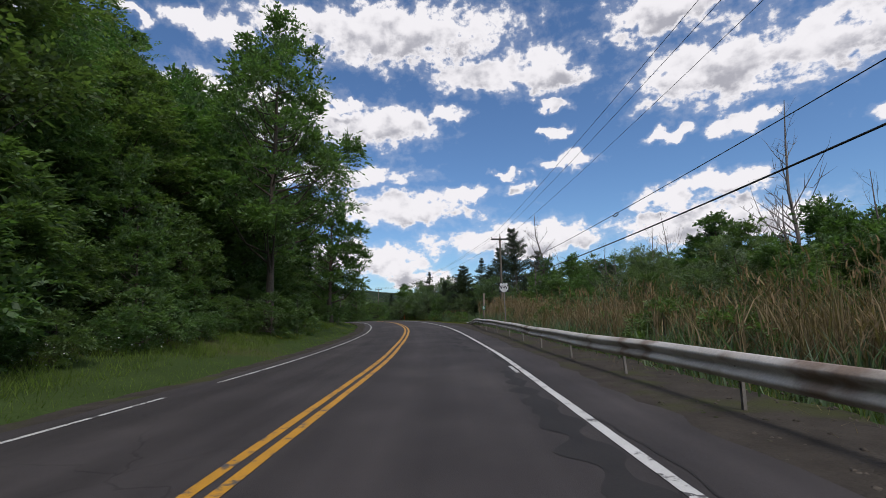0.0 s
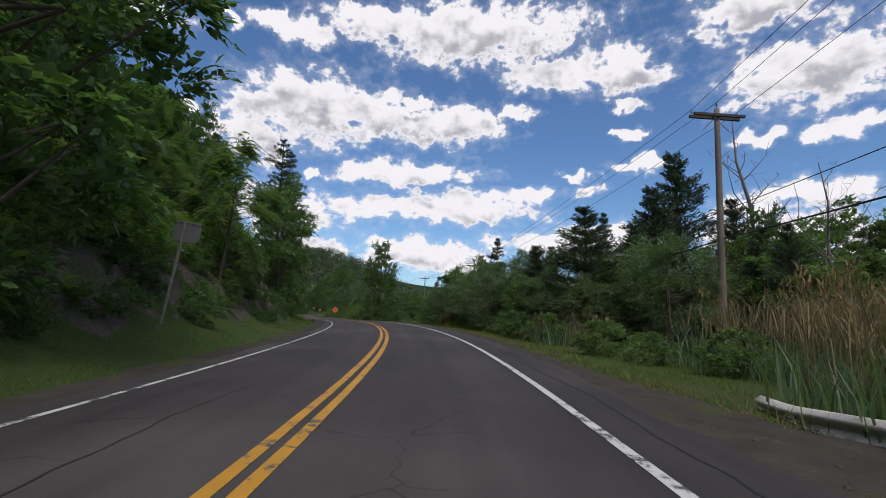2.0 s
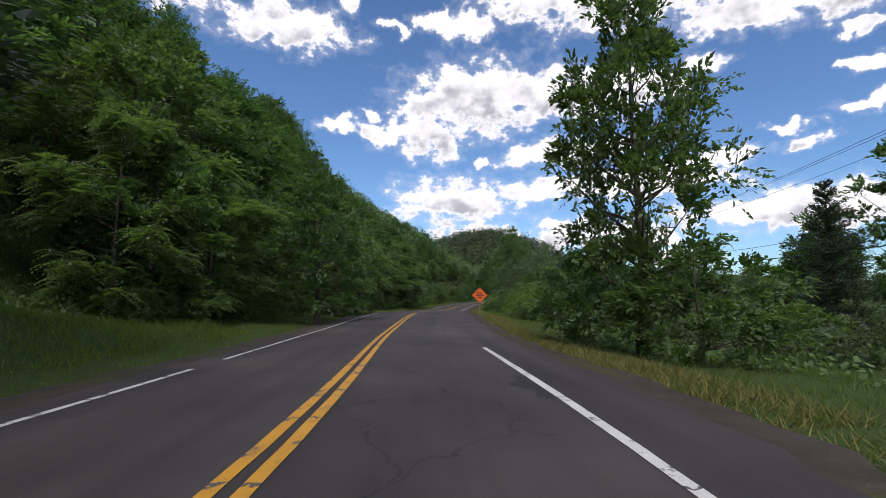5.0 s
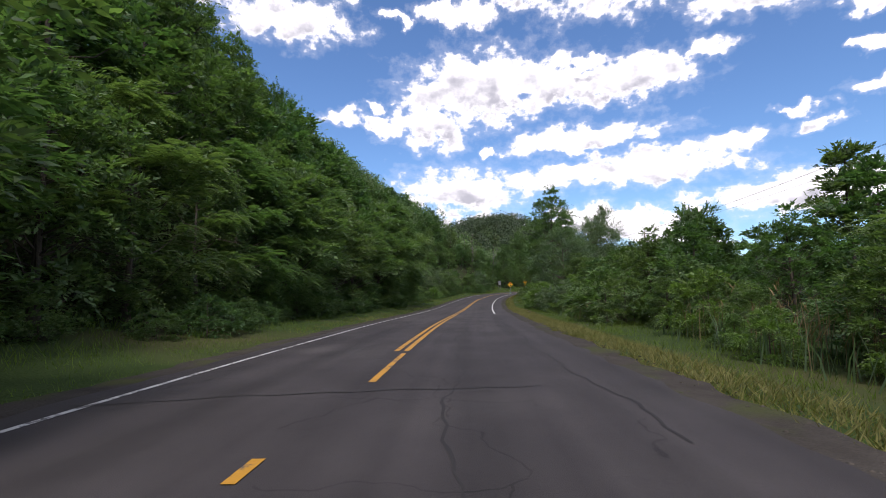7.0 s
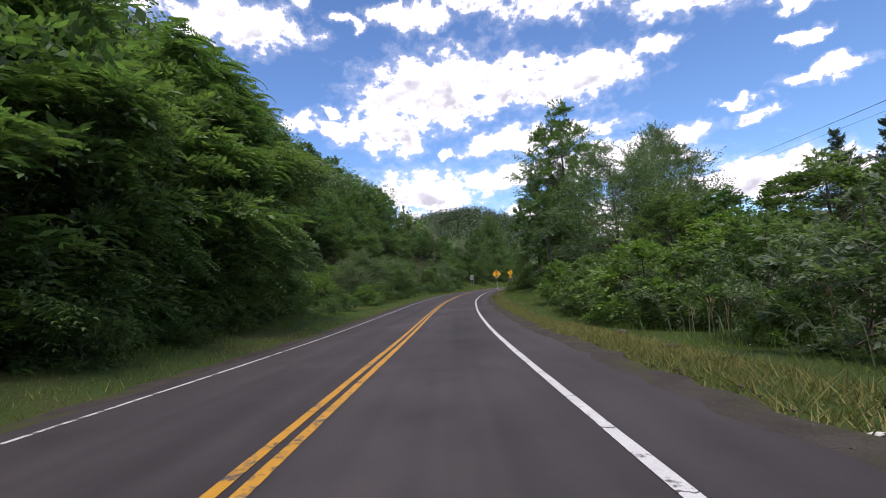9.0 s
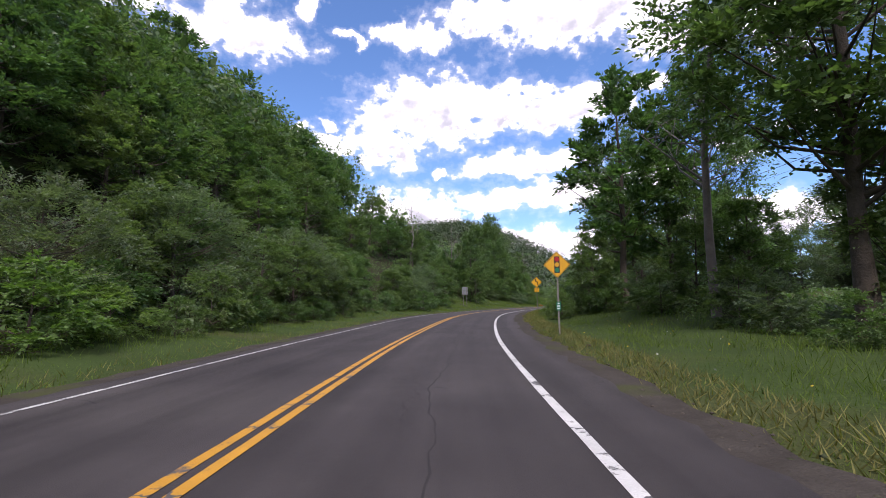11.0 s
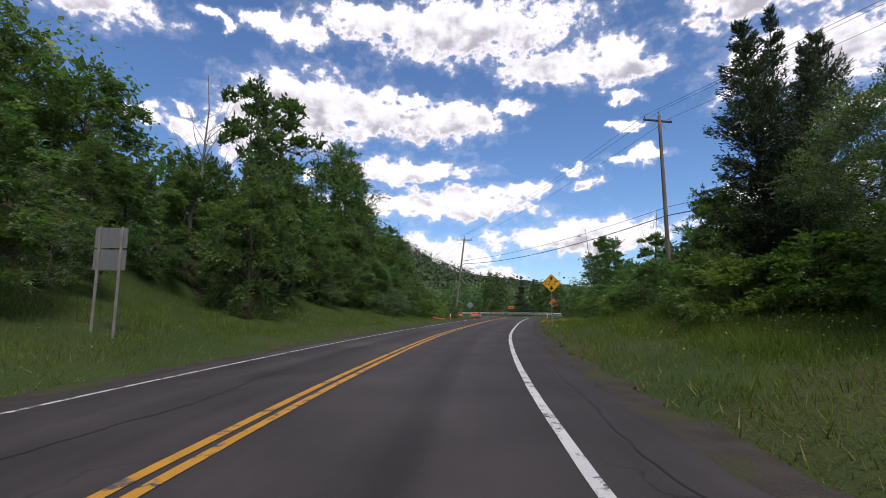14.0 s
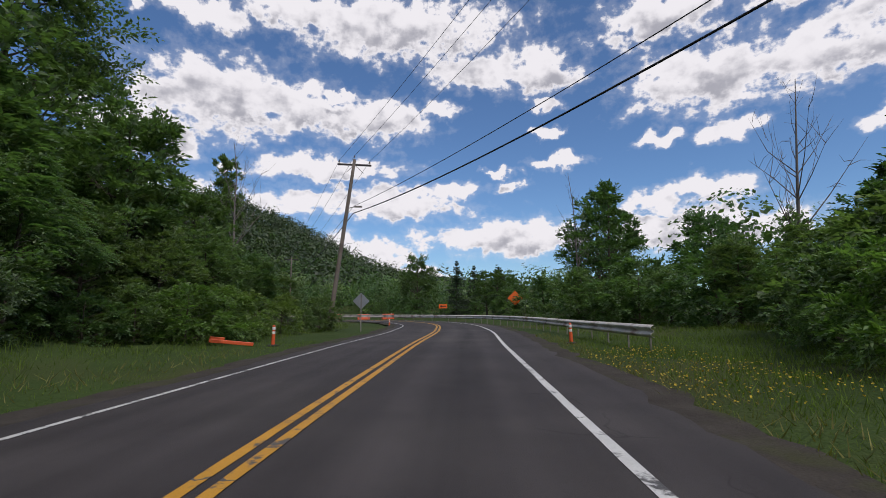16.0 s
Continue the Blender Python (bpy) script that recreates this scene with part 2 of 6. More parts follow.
def worn_asphalt(name, base, second, third):
    """Asphalt with streaks and wheel tracks along the road, tar-dark blotches and fine cracks."""
    m = material(name, base, second, rough=0.85, scale=0.35, fine=90, bump=0.45, third=third, third_scale=0.16, bump_dist=0.012, spec=0.25)
    nt = m.node_tree
    N, L = nt.nodes.new, nt.links.new
    b = nt.nodes["Principled BSDF"]
    col = b.inputs["Base Color"].links[0].from_socket
    uv, sp = N("ShaderNodeUVMap"), N("ShaderNodeSeparateXYZ")
    uv.uv_map = "along"
    L(uv.outputs[0], sp.inputs[0])

    def calc(op, a, c=None, clamp=False):
        n = N("ShaderNodeMath")
        n.operation, n.use_clamp = op, clamp
        for i, v in enumerate((a, c)):
            if isinstance(v, (int, float)):
                n.inputs[i].default_value = v
            elif v is not None:
                L(v, n.inputs[i])
        return n.outputs[0]

    def tex(su, sv, detail=4, seed=0.0):
        mp, n = N("ShaderNodeMapping"), N("ShaderNodeTexNoise")
        mp.inputs["Scale"].default_value, mp.inputs["Location"].default_value = (su, sv, 1), (seed, seed, 0)
        L(uv.outputs[0], mp.inputs[0])
        L(mp.outputs[0], n.inputs["Vector"])
        n.inputs["Scale"].default_value, n.inputs["Detail"].default_value = 1.0, detail
        return n

    track = calc("COSINE", calc("MULTIPLY", calc("SUBTRACT", calc("ABSOLUTE", sp.outputs[1]), 0.75), 2 * math.pi / 1.62))
    value = calc("ADD", 1.0, calc("MULTIPLY", track, 0.06))
    value = calc("ADD", value, calc("MULTIPLY", calc("SUBTRACT", tex(0.03, 1.6).outputs[0], 0.5), 1.15))
    value = calc("ADD", value, calc("MULTIPLY", calc("SUBTRACT", tex(0.5, 0.7, 6, 4.0).outputs[0], 0.5), 0.95))
    # cracks wander where the surface is tired
    bend, vo = tex(0.9, 0.9, 4, 9.0), N("ShaderNodeTexVoronoi")
    ad, sc = N("ShaderNodeVectorMath"), N("ShaderNodeVectorMath")
    sc.operation = "SCALE"
    L(bend.outputs["Color"], sc.inputs[0])
    sc.inputs["Scale"].default_value = 1.3
    L(sc.outputs[0], ad.inputs[0])
    L(uv.outputs[0], ad.inputs[1])
    vo.feature, vo.voronoi_dimensions = "DISTANCE_TO_EDGE", "2D"
    vo.inputs["Scale"].default_value = 0.47
    L(ad.outputs[0], vo.inputs["Vector"])
    line = calc("LESS_THAN", vo.outputs["Distance"], 0.007)
    tired = calc("GREATER_THAN", tex(0.06, 0.25, 2, 21.0).outputs[0], 0.53)
    value = calc("SUBTRACT", value, calc("MULTIPLY", calc("MULTIPLY", line, tired), 0.32))
    hv = N("ShaderNodeHueSaturation")
    L(value, hv.inputs["Value"])
    L(col, hv.inputs["Color"])
    L(hv.outputs[0], b.inputs["Base Color"])
    return m


M = {
    "asphalt": worn_asphalt("asphalt", (0.053, 0.047, 0.046), (0.040, 0.035, 0.035), (0.066, 0.059, 0.056)),
    "patch": material("asphalt_patch", (0.026, 0.025, 0.025), (0.036, 0.034, 0.033), spec=0.2, rough=0.85, scale=1.2, fine=80, bump=0.3, bump_dist=0.01),
    "gravel": material("gravel", (0.075, 0.066, 0.056), (0.045, 0.039, 0.033), rough=0.95, scale=2.0, fine=26, bump=0.9, third=(0.062, 0.068, 0.028), third_scale=0.7, bump_dist=0.03, spec=0.1),
    "soil": material("grassy_ground", (0.052, 0.082, 0.022), (0.036, 0.060, 0.016), rough=0.95, scale=0.5, fine=14, bump=0.9, third=(0.070, 0.074, 0.028), third_scale=0.13, bump_dist=0.06, spec=0.1),
    "litter": material("woodland_floor", (0.045, 0.046, 0.022), (0.030, 0.028, 0.016), rough=0.95, scale=0.8, fine=9, bump=1.0, third=(0.040, 0.058, 0.020), third_scale=0.3, bump_dist=0.08, spec=0.1),
    "far_trees": material("distant_woods", (0.022, 0.040, 0.018), (0.012, 0.024, 0.012), rough=1.0, scale=0.06, fine=0.22, bump=0.8, third=(0.032, 0.050, 0.020), third_scale=0.02, bump_dist=4.0, spec=0.1),
    "white": worn_paint("white_road_paint", (0.66, 0.66, 0.63), 0.55),
    "white_worn": worn_paint("worn_white_road_paint", (0.60, 0.60, 0.57), 0.52),
    "yellow": worn_paint("yellow_road_paint", (0.58, 0.285, 0.018), 0.55),
    "steel": material("galvanised_steel", (0.70, 0.68, 0.64), (0.50, 0.46, 0.40), rough=0.6, metal=0.0, scale=1.5, fine=30, bump=0.08, third=(0.27, 0.20, 0.15), third_scale=1.1),
    "post": material("weathered_steel_post", (0.30, 0.28, 0.25), (0.20, 0.18, 0.16), rough=0.65, metal=0.2, scale=3, fine=40, bump=0.15),
    "pole_wood": material("weathered_pole_wood", (0.21, 0.175, 0.14), (0.13, 0.105, 0.085), rough=0.9, scale=1.4, fine=28, bump=0.5),
    "arm_wood": material("dark_crossarm_wood", (0.055, 0.05, 0.05), (0.035, 0.032, 0.034), rough=0.85, scale=3, fine=30, bump=0.3),
    "bark": material("bark", (0.12, 0.095, 0.07), (0.065, 0.052, 0.042), rough=0.95, scale=3, fine=18, bump=0.9, bump_dist=0.04),
    "dead_wood": material("dead_wood", (0.21, 0.185, 0.165), (0.13, 0.11, 0.10), rough=0.9, scale=3, fine=20, bump=0.6),
    "wire": material("cable_sheath", (0.02, 0.02, 0.022), rough=0.6, bump=0),
    "glassy": material("insulator_porcelain", (0.16, 0.13, 0.11), rough=0.25, bump=0),
    "rock": material("grey_rock", (0.125, 0.108, 0.09), (0.06, 0.052, 0.044), rough=0.95, scale=0.8, fine=7, bump=1.0, third=(0.05, 0.065, 0.028), third_scale=0.5, bump_dist=0.12, spec=0.1),
    "leaf_a": leaf_material("oak_leaves", (0.112, 0.184, 0.070), (0.076, 0.130, 0.052)),
    "leaf_b": leaf_material("ash_leaves", (0.148, 0.224, 0.088), (0.102, 0.160, 0.066)),
    "leaf_c": leaf_material("grey_green_leaves", (0.155, 0.205, 0.126), (0.104, 0.148, 0.088)),
    "leaf_d": leaf_material("bright_shrub_leaves", (0.168, 0.252, 0.072), (0.118, 0.186, 0.054)),
    # leaves darkened in colour to stand in for cloud shadow on the hill
    "leaf_hill_shaded": leaf_material("shaded_hill_leaves", (0.058, 0.096, 0.040), (0.038, 0.066, 0.030), 0.25),
    "needle": leaf_material("dark_needles", (0.076, 0.108, 0.070), (0.050, 0.076, 0.052), 0.2, 0.6),
    "grass": leaf_material("grass_blades", (0.150, 0.204, 0.042), (0.104, 0.146, 0.031), 0.4, 0.6, 0.15),
    "dry": leaf_material("dry_grass_blades", (0.22, 0.20, 0.080), (0.145, 0.145, 0.050), 0.25, 0.8, 0.1),
    "reed": leaf_material("dry_reed_stalks", (0.300, 0.245, 0.150), (0.190, 0.150, 0.088), 0.25, 0.8, 0.1),
    "plume": leaf_material("reed_plumes", (0.300, 0.200, 0.130), (0.210, 0.140, 0.090), 0.25, 0.9, 0.1),
    "flower_y": material("yellow_petals", (0.72, 0.52, 0.03), rough=0.7, bump=0),
    "flower_w": material("white_petals", (0.75, 0.76, 0.72), rough=0.7, bump=0),
}


# ---------------------------------------------------------------- mesh helpers
def quick(name, verts, faces, mat=None, smooth=False):
    """A mesh from arrays of vertices (n, 3) and faces (m, k)."""
    verts, faces = np.asarray(verts, np.float32), np.asarray(faces, np.int32)
    me = bpy.data.meshes.new(name)
    me.vertices.add(len(verts))
    me.vertices.foreach_set("co", verts.ravel())
    k = faces.shape[1]
    me.loops.add(faces.size)
    me.loops.foreach_set("vertex_index", faces.ravel())
    me.polygons.add(len(faces))
    me.polygons.foreach_set("loop_start", np.arange(0, faces.size, k, dtype=np.int32))
    if smooth:
        me.polygons.foreach_set("use_smooth", np.ones(len(faces), bool))
    me.update(calc_edges=True)
    if mat:
        me.materials.append(mat)
    return me


def join(*pieces):
    """Joins (verts, faces) pieces with equal face size."""
    vs, fs, n = [], [], 0
    for v, f in pieces:
        vs.append(np.asarray(v, float))
        fs.append(np.asarray(f) + n)
        n += len(v)
    return np.concatenate(vs), np.concatenate(fs)


def child(name, me, parent, label=""):
    ob = new(name, me)
    ob.parent = parent
    if label:
        ob["label"] = label
    return ob


def part(name, bm, mat, parent, label="", smooth=False):
    me = bpy.data.meshes.new(name)
    if smooth:
        for f in bm.faces:
            f.smooth = True
    bm.to_mesh(me)
    bm.free()
    me.materials.append(mat)
    return child(name, me, parent, label)


def tube(points, radii, n=6):
    """A tapered tube of quads along points, closed at its ends by its narrowing."""
    p = np.asarray(points, float)
    d = np.gradient(p, axis=0)
    d /= np.linalg.norm(d, axis=1)[:, None] + 1e-9
    ref = np.where(np.abs(d[:, 2:3]) > 0.9, np.array([[1.0, 0, 0]]), np.array([[0, 0, 1.0]]))
    a = np.cross(d, ref)
    a /= np.linalg.norm(a, axis=1)[:, None] + 1e-9
    b = np.cross(d, a)
    th = np.linspace(0, 2 * np.pi, n, endpoint=False)
    ring = np.cos(th)[None, :, None] * a[:, None] + np.sin(th)[None, :, None] * b[:, None]
    v = (p[:, None] + ring * np.asarray(radii, float)[:, None, None]).reshape(-1, 3)
    k = len(p)
    f = [(i * n + j, i * n + (j + 1) % n, (i + 1) * n + (j + 1) % n, (i + 1) * n + j) for i in range(k - 1) for j in range(n)]
    return v, np.array(f)


def box_bm(sx, sy, sz, at=(0, 0, 0), bevel=0.0, bm=None):
    bm = bm or bmesh.new()
    r = bmesh.ops.create_cube(bm, size=1, matrix=Matrix.Translation(at) @ Matrix.Diagonal((sx, sy, sz, 1)))
    if bevel:
        edges = {e for v in r["verts"] for e in v.link_edges}
        bmesh.ops.bevel(bm, geom=list(edges), offset=bevel, segments=2, affect="EDGES", profile=0.5)
    return bm


def cyl_bm(r1, r2, h, at=(0, 0, 0), seg=12, bm=None, rot=None):
    bm = bm or bmesh.new()
    m = Matrix.Translation(at) @ (rot or Matrix()) @ Matrix.Translation((0, 0, h / 2))
    bmesh.ops.create_cone(bm, cap_ends=True, segments=seg, radius1=r1, radius2=r2, depth=h, matrix=m)
    return bm


# ---------------------------------------------------------------- the road's line
# centre of the double line: x, y, z every second of the drive, then on round the bend ahead
CENTRE = [(-1.7, -80, -0.1), (-1.7, -40, -0.05), (-1.6, 0, -0.02), (-1.7, 19.1, 0.05), (-3.1, 38.7, 0.41), (-6.5, 57.6, 0.75), (-12.1, 75.3, 0.9),
          (-19.8, 92, 0.82), (-29.4, 107.9, 0.62), (-38.2, 123.9, 0.7), (-46.7, 140.8, 0.32), (-54.65, 158, -0.15),
          (-62.5, 175.4, -0.51), (-69.9, 192.9, -0.52), (-76.8, 211, -0.34), (-82.45, 230.4, 0.02), (-85.65, 249.7, 0.19),
          (-86.5, 268.7, 0.36), (-85.7, 287.4, 0.55), (-84.55, 303.2, 0.66), (-83.4, 317.2, 0.7), (-83.8, 331.5, 0.72),
          (-88.2, 345.5, 0.74), (-99.5, 356.0, 0.78), (-117.6, 362.5, 0.85), (-151.6, 369.2, 1), (-231.6, 385.2, 1.5)]


def spline(pts, step=1.0):
    p = np.array(pts, float)
    p = np.vstack([2 * p[0] - p[1], p, 2 * p[-1] - p[-2]])
    out = []
    for i in range(1, len(p) - 2):
        n = max(2, int(np.linalg.norm(p[i + 1] - p[i]) / 0.25))
        t = np.linspace(0, 1, n, endpoint=False)[:, None]
        a, b, c, d = p[i - 1:i + 3]
        out.append(0.5 * (2 * b + (c - a) * t + (2 * a - 5 * b + 4 * c - d) * t ** 2 + (3 * b - a - 3 * c + d) * t ** 3))
    q = np.vstack(out + [p[-2:-1]])
    ln = np.concatenate([[0], np.cumsum(np.linalg.norm(np.diff(q[:, :2], axis=0), axis=1))])
    s = np.arange(0, ln[-1], step)
    return s, np.stack([np.interp(s, ln, q[:, i]) for i in range(3)], 1)


ROAD_S, ROAD_P = spline(CENTRE)
_start = ROAD_S[np.argmin(np.abs(ROAD_P[:, 1]))]
ROAD_S = ROAD_S - _start                        # s = 0 where the drive begins
_t = np.gradient(ROAD_P[:, :2], axis=0)
ROAD_T = _t / np.linalg.norm(_t, axis=1)[:, None]


def on_road(s, d):
    """x, y, z of the road's surface at s along and d to the right of the centre."""
    s, d = np.asarray(s, float), np.asarray(d, float)
    c = np.stack([np.interp(s, ROAD_S, ROAD_P[:, i]) for i in range(3)], -1)
    t = np.stack([np.interp(s, ROAD_S, ROAD_T[:, i]) for i in range(2)], -1)
    return np.stack([c[..., 0] + t[..., 1] * d, c[..., 1] - t[..., 0] * d, c[..., 2] - 0.012 * np.abs(d)], -1)


def road_coords(x, y):
    """s and d of points of the plan."""
    x, y = np.atleast_1d(np.asarray(x, float)), np.atleast_1d(np.asarray(y, float))
    s, d = np.empty(len(x)), np.empty(len(x))
    for i in range(0, len(x), 4000):
        dx, dy = x[i:i + 4000, None] - ROAD_P[None, :, 0], y[i:i + 4000, None] - ROAD_P[None, :, 1]
        k = np.argmin(dx * dx + dy * dy, axis=1)
        r = np.arange(len(k))
        ax, ay = dx[r, k], dy[r, k]
        s[i:i + 4000] = ROAD_S[k] + ax * ROAD_T[k, 0] + ay * ROAD_T[k, 1]
        side = ax * ROAD_T[k, 1] - ay * ROAD_T[k, 0]
        d[i:i + 4000] = np.where(side >= 0, 1, -1) * np.hypot(ax, ay)
    return s, d


def step01(x, a, b):
    t = np.clip((x - a) / (b - a), 0, 1)
    return t * t * (3 - 2 * t)


def ripple(x, y, f, seed=0.0):
    return (np.sin(x * f + seed) * np.cos(y * f * 1.13 + 1.7 * seed) + 0.5 * np.sin(x * f * 2.3 + y * f * 1.9 + seed * 3)) / 1.5


# banks beside the road: s, slope of the left bank, rise of the right side, over the first metres
BANK_S = [-60, 0, 30, 50, 70, 90, 115, 140, 165, 200, 230, 252, 268, 280, 300, 318, 335]
BANK_L = [0.16, 0.16, 0.22, 0.36, 0.36, 0.42, 0.14, 0.10, 0.16, 0.20, 0.12, 0.13, 0.15, 0.25, 0.25, 0.12, 0.05]
BANK_R = [-0.06, -0.06, -0.05, -0.04, -0.05, -0.05, -0.06, -0.06, -0.04, 0.03, 0.10, 0.18, 0.23, 0.23, 0.15, 0.06, 0.02]
HILL = [(-60, 10), (0, 14), (60, 26), (120, 44), (180, 52), (230, 48), (284, 36), (300, 15), (318, 8), (350, 10), (420, 18)]


LEFT_LANE = ([-75, 5, 25, 33, 90, 135, 165, 180, 225, 245, 275, 305, 330], [3.9, 3.85, 3.15, 2.95, 2.95, 3.1, 3.6, 3.65, 4.0, 4.0, 3.65, 3.05, 2.95])


def terrain_z(x, y):
    """The lie of the land: road bed, verges, banks and hill."""
    shape = np.shape(x)
    x, y = np.ravel(np.asarray(x, float)), np.ravel(np.asarray(y, float))
    s, d = road_coords(x, y)
    base = np.interp(s, ROAD_S, ROAD_P[:, 2])
    u = np.abs(d)
    out = np.clip(u - 5.0, 0, None)
    left = np.interp(s, BANK_S, BANK_L) * np.minimum(out, 9) + np.interp(s, [h[0] for h in HILL], [h[1] for h in HILL]) * (1 - np.exp(-np.clip(out - 7, 0, None) / 38)) * np.exp(-np.clip(out - 130, 0, None) / 260)
    left = left + 2.3 * step01(out, 1.0, 3.8) * step01(s, 44, 52) * (1 - step01(s, 92, 112))
    right = np.interp(s, BANK_S, BANK_R) * np.minimum(out, 10) + 22 * step01(out, 160, 700)
    rough = 0.10 * ripple(x, y, 0.9, 1.0) + 0.35 * ripple(x, y, 0.17, 2.0)
    # the shoulders lie in a shallow bed
    edge = np.where(d < 0, np.interp(s, *LEFT_LANE) + 1.3, 5.0 + 1.4 * (1 - step01(s, 42, 50)))
    z = base - 0.10 - 0.25 * (1 - step01(u, edge - 0.7, edge + 0.5)) - 0.03 * np.minimum(out, 2) + np.where(d < 0, left, right) + rough * np.clip(out / 6, 0, 1)
    z = z + 66 * np.exp(-((x + 240) ** 2 / (2 * 72.0 ** 2) + (y - 600) ** 2 / (2 * 110.0 ** 2))) * step01(out, 20, 110)
    z = z + 40 * np.exp(-((x + 230) ** 2 + (y - 900) ** 2) / (2 * 190.0 ** 2)) * np.clip((out - 120) / 200, 0, 1)
    far = np.hypot(x + 60, y - 150)
    z = z * (1 - step01(far, 900, 2200)) + 18 * step01(far, 500, 2200)
    return z.reshape(shape)


def gz(x, y):
    return float(ground_z(np.array([x]), np.array([y]))[0])


def grid_mesh(name, pts, mat):
    n, m = pts.shape[:2]
    i = np.arange(n * m).reshape(n, m)
    f = np.stack([i[:-1, :-1], i[:-1, 1:], i[1:, 1:], i[1:, :-1]], -1).reshape(-1, 4)
    return quick(name, pts.reshape(-1, 3), f, mat, smooth=True)


S_FAR = float(ROAD_S[-1]) + 150


def make_ground():
    def lines(lo, hi, cell, far):
        mid = np.arange(lo, hi + cell, cell)
        g = [cell]
        while sum(g) < far:
            g.append(g[-1] * 1.35)
        g = np.cumsum(g)
        return np.concatenate([lo - g[::-1], mid, mid[-1] + g])
    xs, ys = lines(-150, 45, 1.0, 3000), lines(-30, 385, 1.0, 3000)
    X, Y = np.meshgrid(xs, ys)
    P = np.stack([X, Y, terrain_z(X, Y)], -1)
    me = grid_mesh("ground", P, M["soil"])
    # under the trees the grass gives way to leaf litter
    me.materials.append(M["litter"])
    s, d = road_coords(((X[1:, 1:] + X[:-1, :-1]) / 2).ravel(), ((Y[1:, 1:] + Y[:-1, :-1]) / 2).ravel())
    edge = np.interp(s, [-60, 40, 50, 76, 82, 115, 130, 268, 281, 306, 314], [9, 9, 9, 10, 16, 16, 9, 9, 14, 14, 10]) + 0.8 * np.sin(s * 0.8) + 0.5 * np.sin(s * 2.1)
    me.materials.append(M["far_trees"])
    beyond = (np.abs(d) > 260) | (s > S_FAR)
    me.polygons.foreach_set("material_index", np.where(beyond, 2, (d < -edge) & (d > -260)).astype(np.int32))
    tagged(new("ground", me), "green grassy ground with bare and dry patches", "ground", kind="structure")
    return xs, ys, P[..., 2]


GRID_X, GRID_Y, GRID_Z = make_ground()


def ground_z(x, y):
    """Height of the finished ground, between its grid's corners."""
    x, y = np.asarray(x, float), np.asarray(y, float)
    i = np.clip(np.searchsorted(GRID_X, x) - 1, 0, len(GRID_X) - 2)
    j = np.clip(np.searchsorted(GRID_Y, y) - 1, 0, len(GRID_Y) - 2)
    u = (x - GRID_X[i]) / (GRID_X[i + 1] - GRID_X[i])
    v = (y - GRID_Y[j]) / (GRID_Y[j + 1] - GRID_Y[j])
    low = GRID_Z[j, i] * (1 - u) + GRID_Z[j, i + 1] * u
    return low * (1 - v) + (GRID_Z[j + 1, i] * (1 - u) + GRID_Z[j + 1, i + 1] * u) * v


def road_uv(me, s, D):
    """Metres along and across the road as the mesh's own coordinates."""
    uv = np.stack([np.repeat(s[:, None], D.shape[1], 1), D], -1)[:, ::-1].reshape(-1, 2)
    idx = np.empty(len(me.loops), np.int32)
    me.loops.foreach_get("vertex_index", idx)
    me.uv_layers.new(name="along").data.foreach_set("uv", uv[idx].astype(np.float32).ravel())
    return me


def ribbon(name, s0, s1, d0, d1, mat, lift, step=1.0, ragged0=0.0, ragged1=0.0, across=2):
    """A strip of the road from s0 to s1 and from d0 to d1, its edges ragged by that much."""
    s = np.linspace(s0, s1, max(2, int((s1 - s0) / step) + 1))
    d0, d1 = (x(s) if callable(x) else x for x in (d0, d1))
    e0 = d0 + ragged0 * (ripple(s, s * 0.3, 1.1, 1) + 0.7 * ripple(s, s, 3.1, 5))
    e1 = d1 + ragged1 * (ripple(s, s * 0.4, 1.3, 3) + 0.7 * ripple(s, s, 3.7, 7))
    k = np.linspace(0, 1, across)
    D = e0[:, None] * (1 - k) + e1[:, None] * k
    P = on_road(np.repeat(s[:, None], across, 1), D)
    P[..., 2] += lift
    return road_uv(grid_mesh(name, P[:, ::-1], mat), s, D)


S_END = float(ROAD_S[-1]) - 2


def left_lane(s):
    return np.interp(s, *LEFT_LANE)


road = tagged(new("road", ribbon("road", -75, S_END, lambda s: -left_lane(s) - 0.55, 4.35, M["asphalt"], 0.0, 0.5, 0.10, 0.14, 13)), "worn grey asphalt two-lane road", "road", kind="structure")
tagged(new("shoulder", ribbon("shoulder", -75, S_END, 4.0, lambda s: 5.0 + 1.4 * (1 - step01(s, 42, 50)), M["gravel"], -0.025, 0.5, 0, 0.2, 4)), "narrow gravel shoulder along the asphalt", "shoulder", kind="structure")
tagged(new("shoulder", ribbon("shoulder", -75, S_END, lambda s: -left_lane(s) - 1.3, lambda s: -left_lane(s) - 0.4, M["gravel"], -0.025, 0.5, 0.2, 0, 4)), "narrow gravel shoulder along the asphalt", "shoulder", kind="structure")
LANE_R = ([-75, 15, 35, 53, 75, 180, 222, 252, 285, 305, 330], [3.3, 3.28, 3.2, 3.14, 3.08, 3.08, 3.12, 3.14, 3.2, 3.12, 3.05])
MIDDLE = ([-75, 20, 36, 52, 185, 220, 275, 300, 330], [-0.3, -0.3, -0.1, 0.0, 0.0, -0.24, -0.2, -0.16, -0.16])   # the painted middle, off the road's line


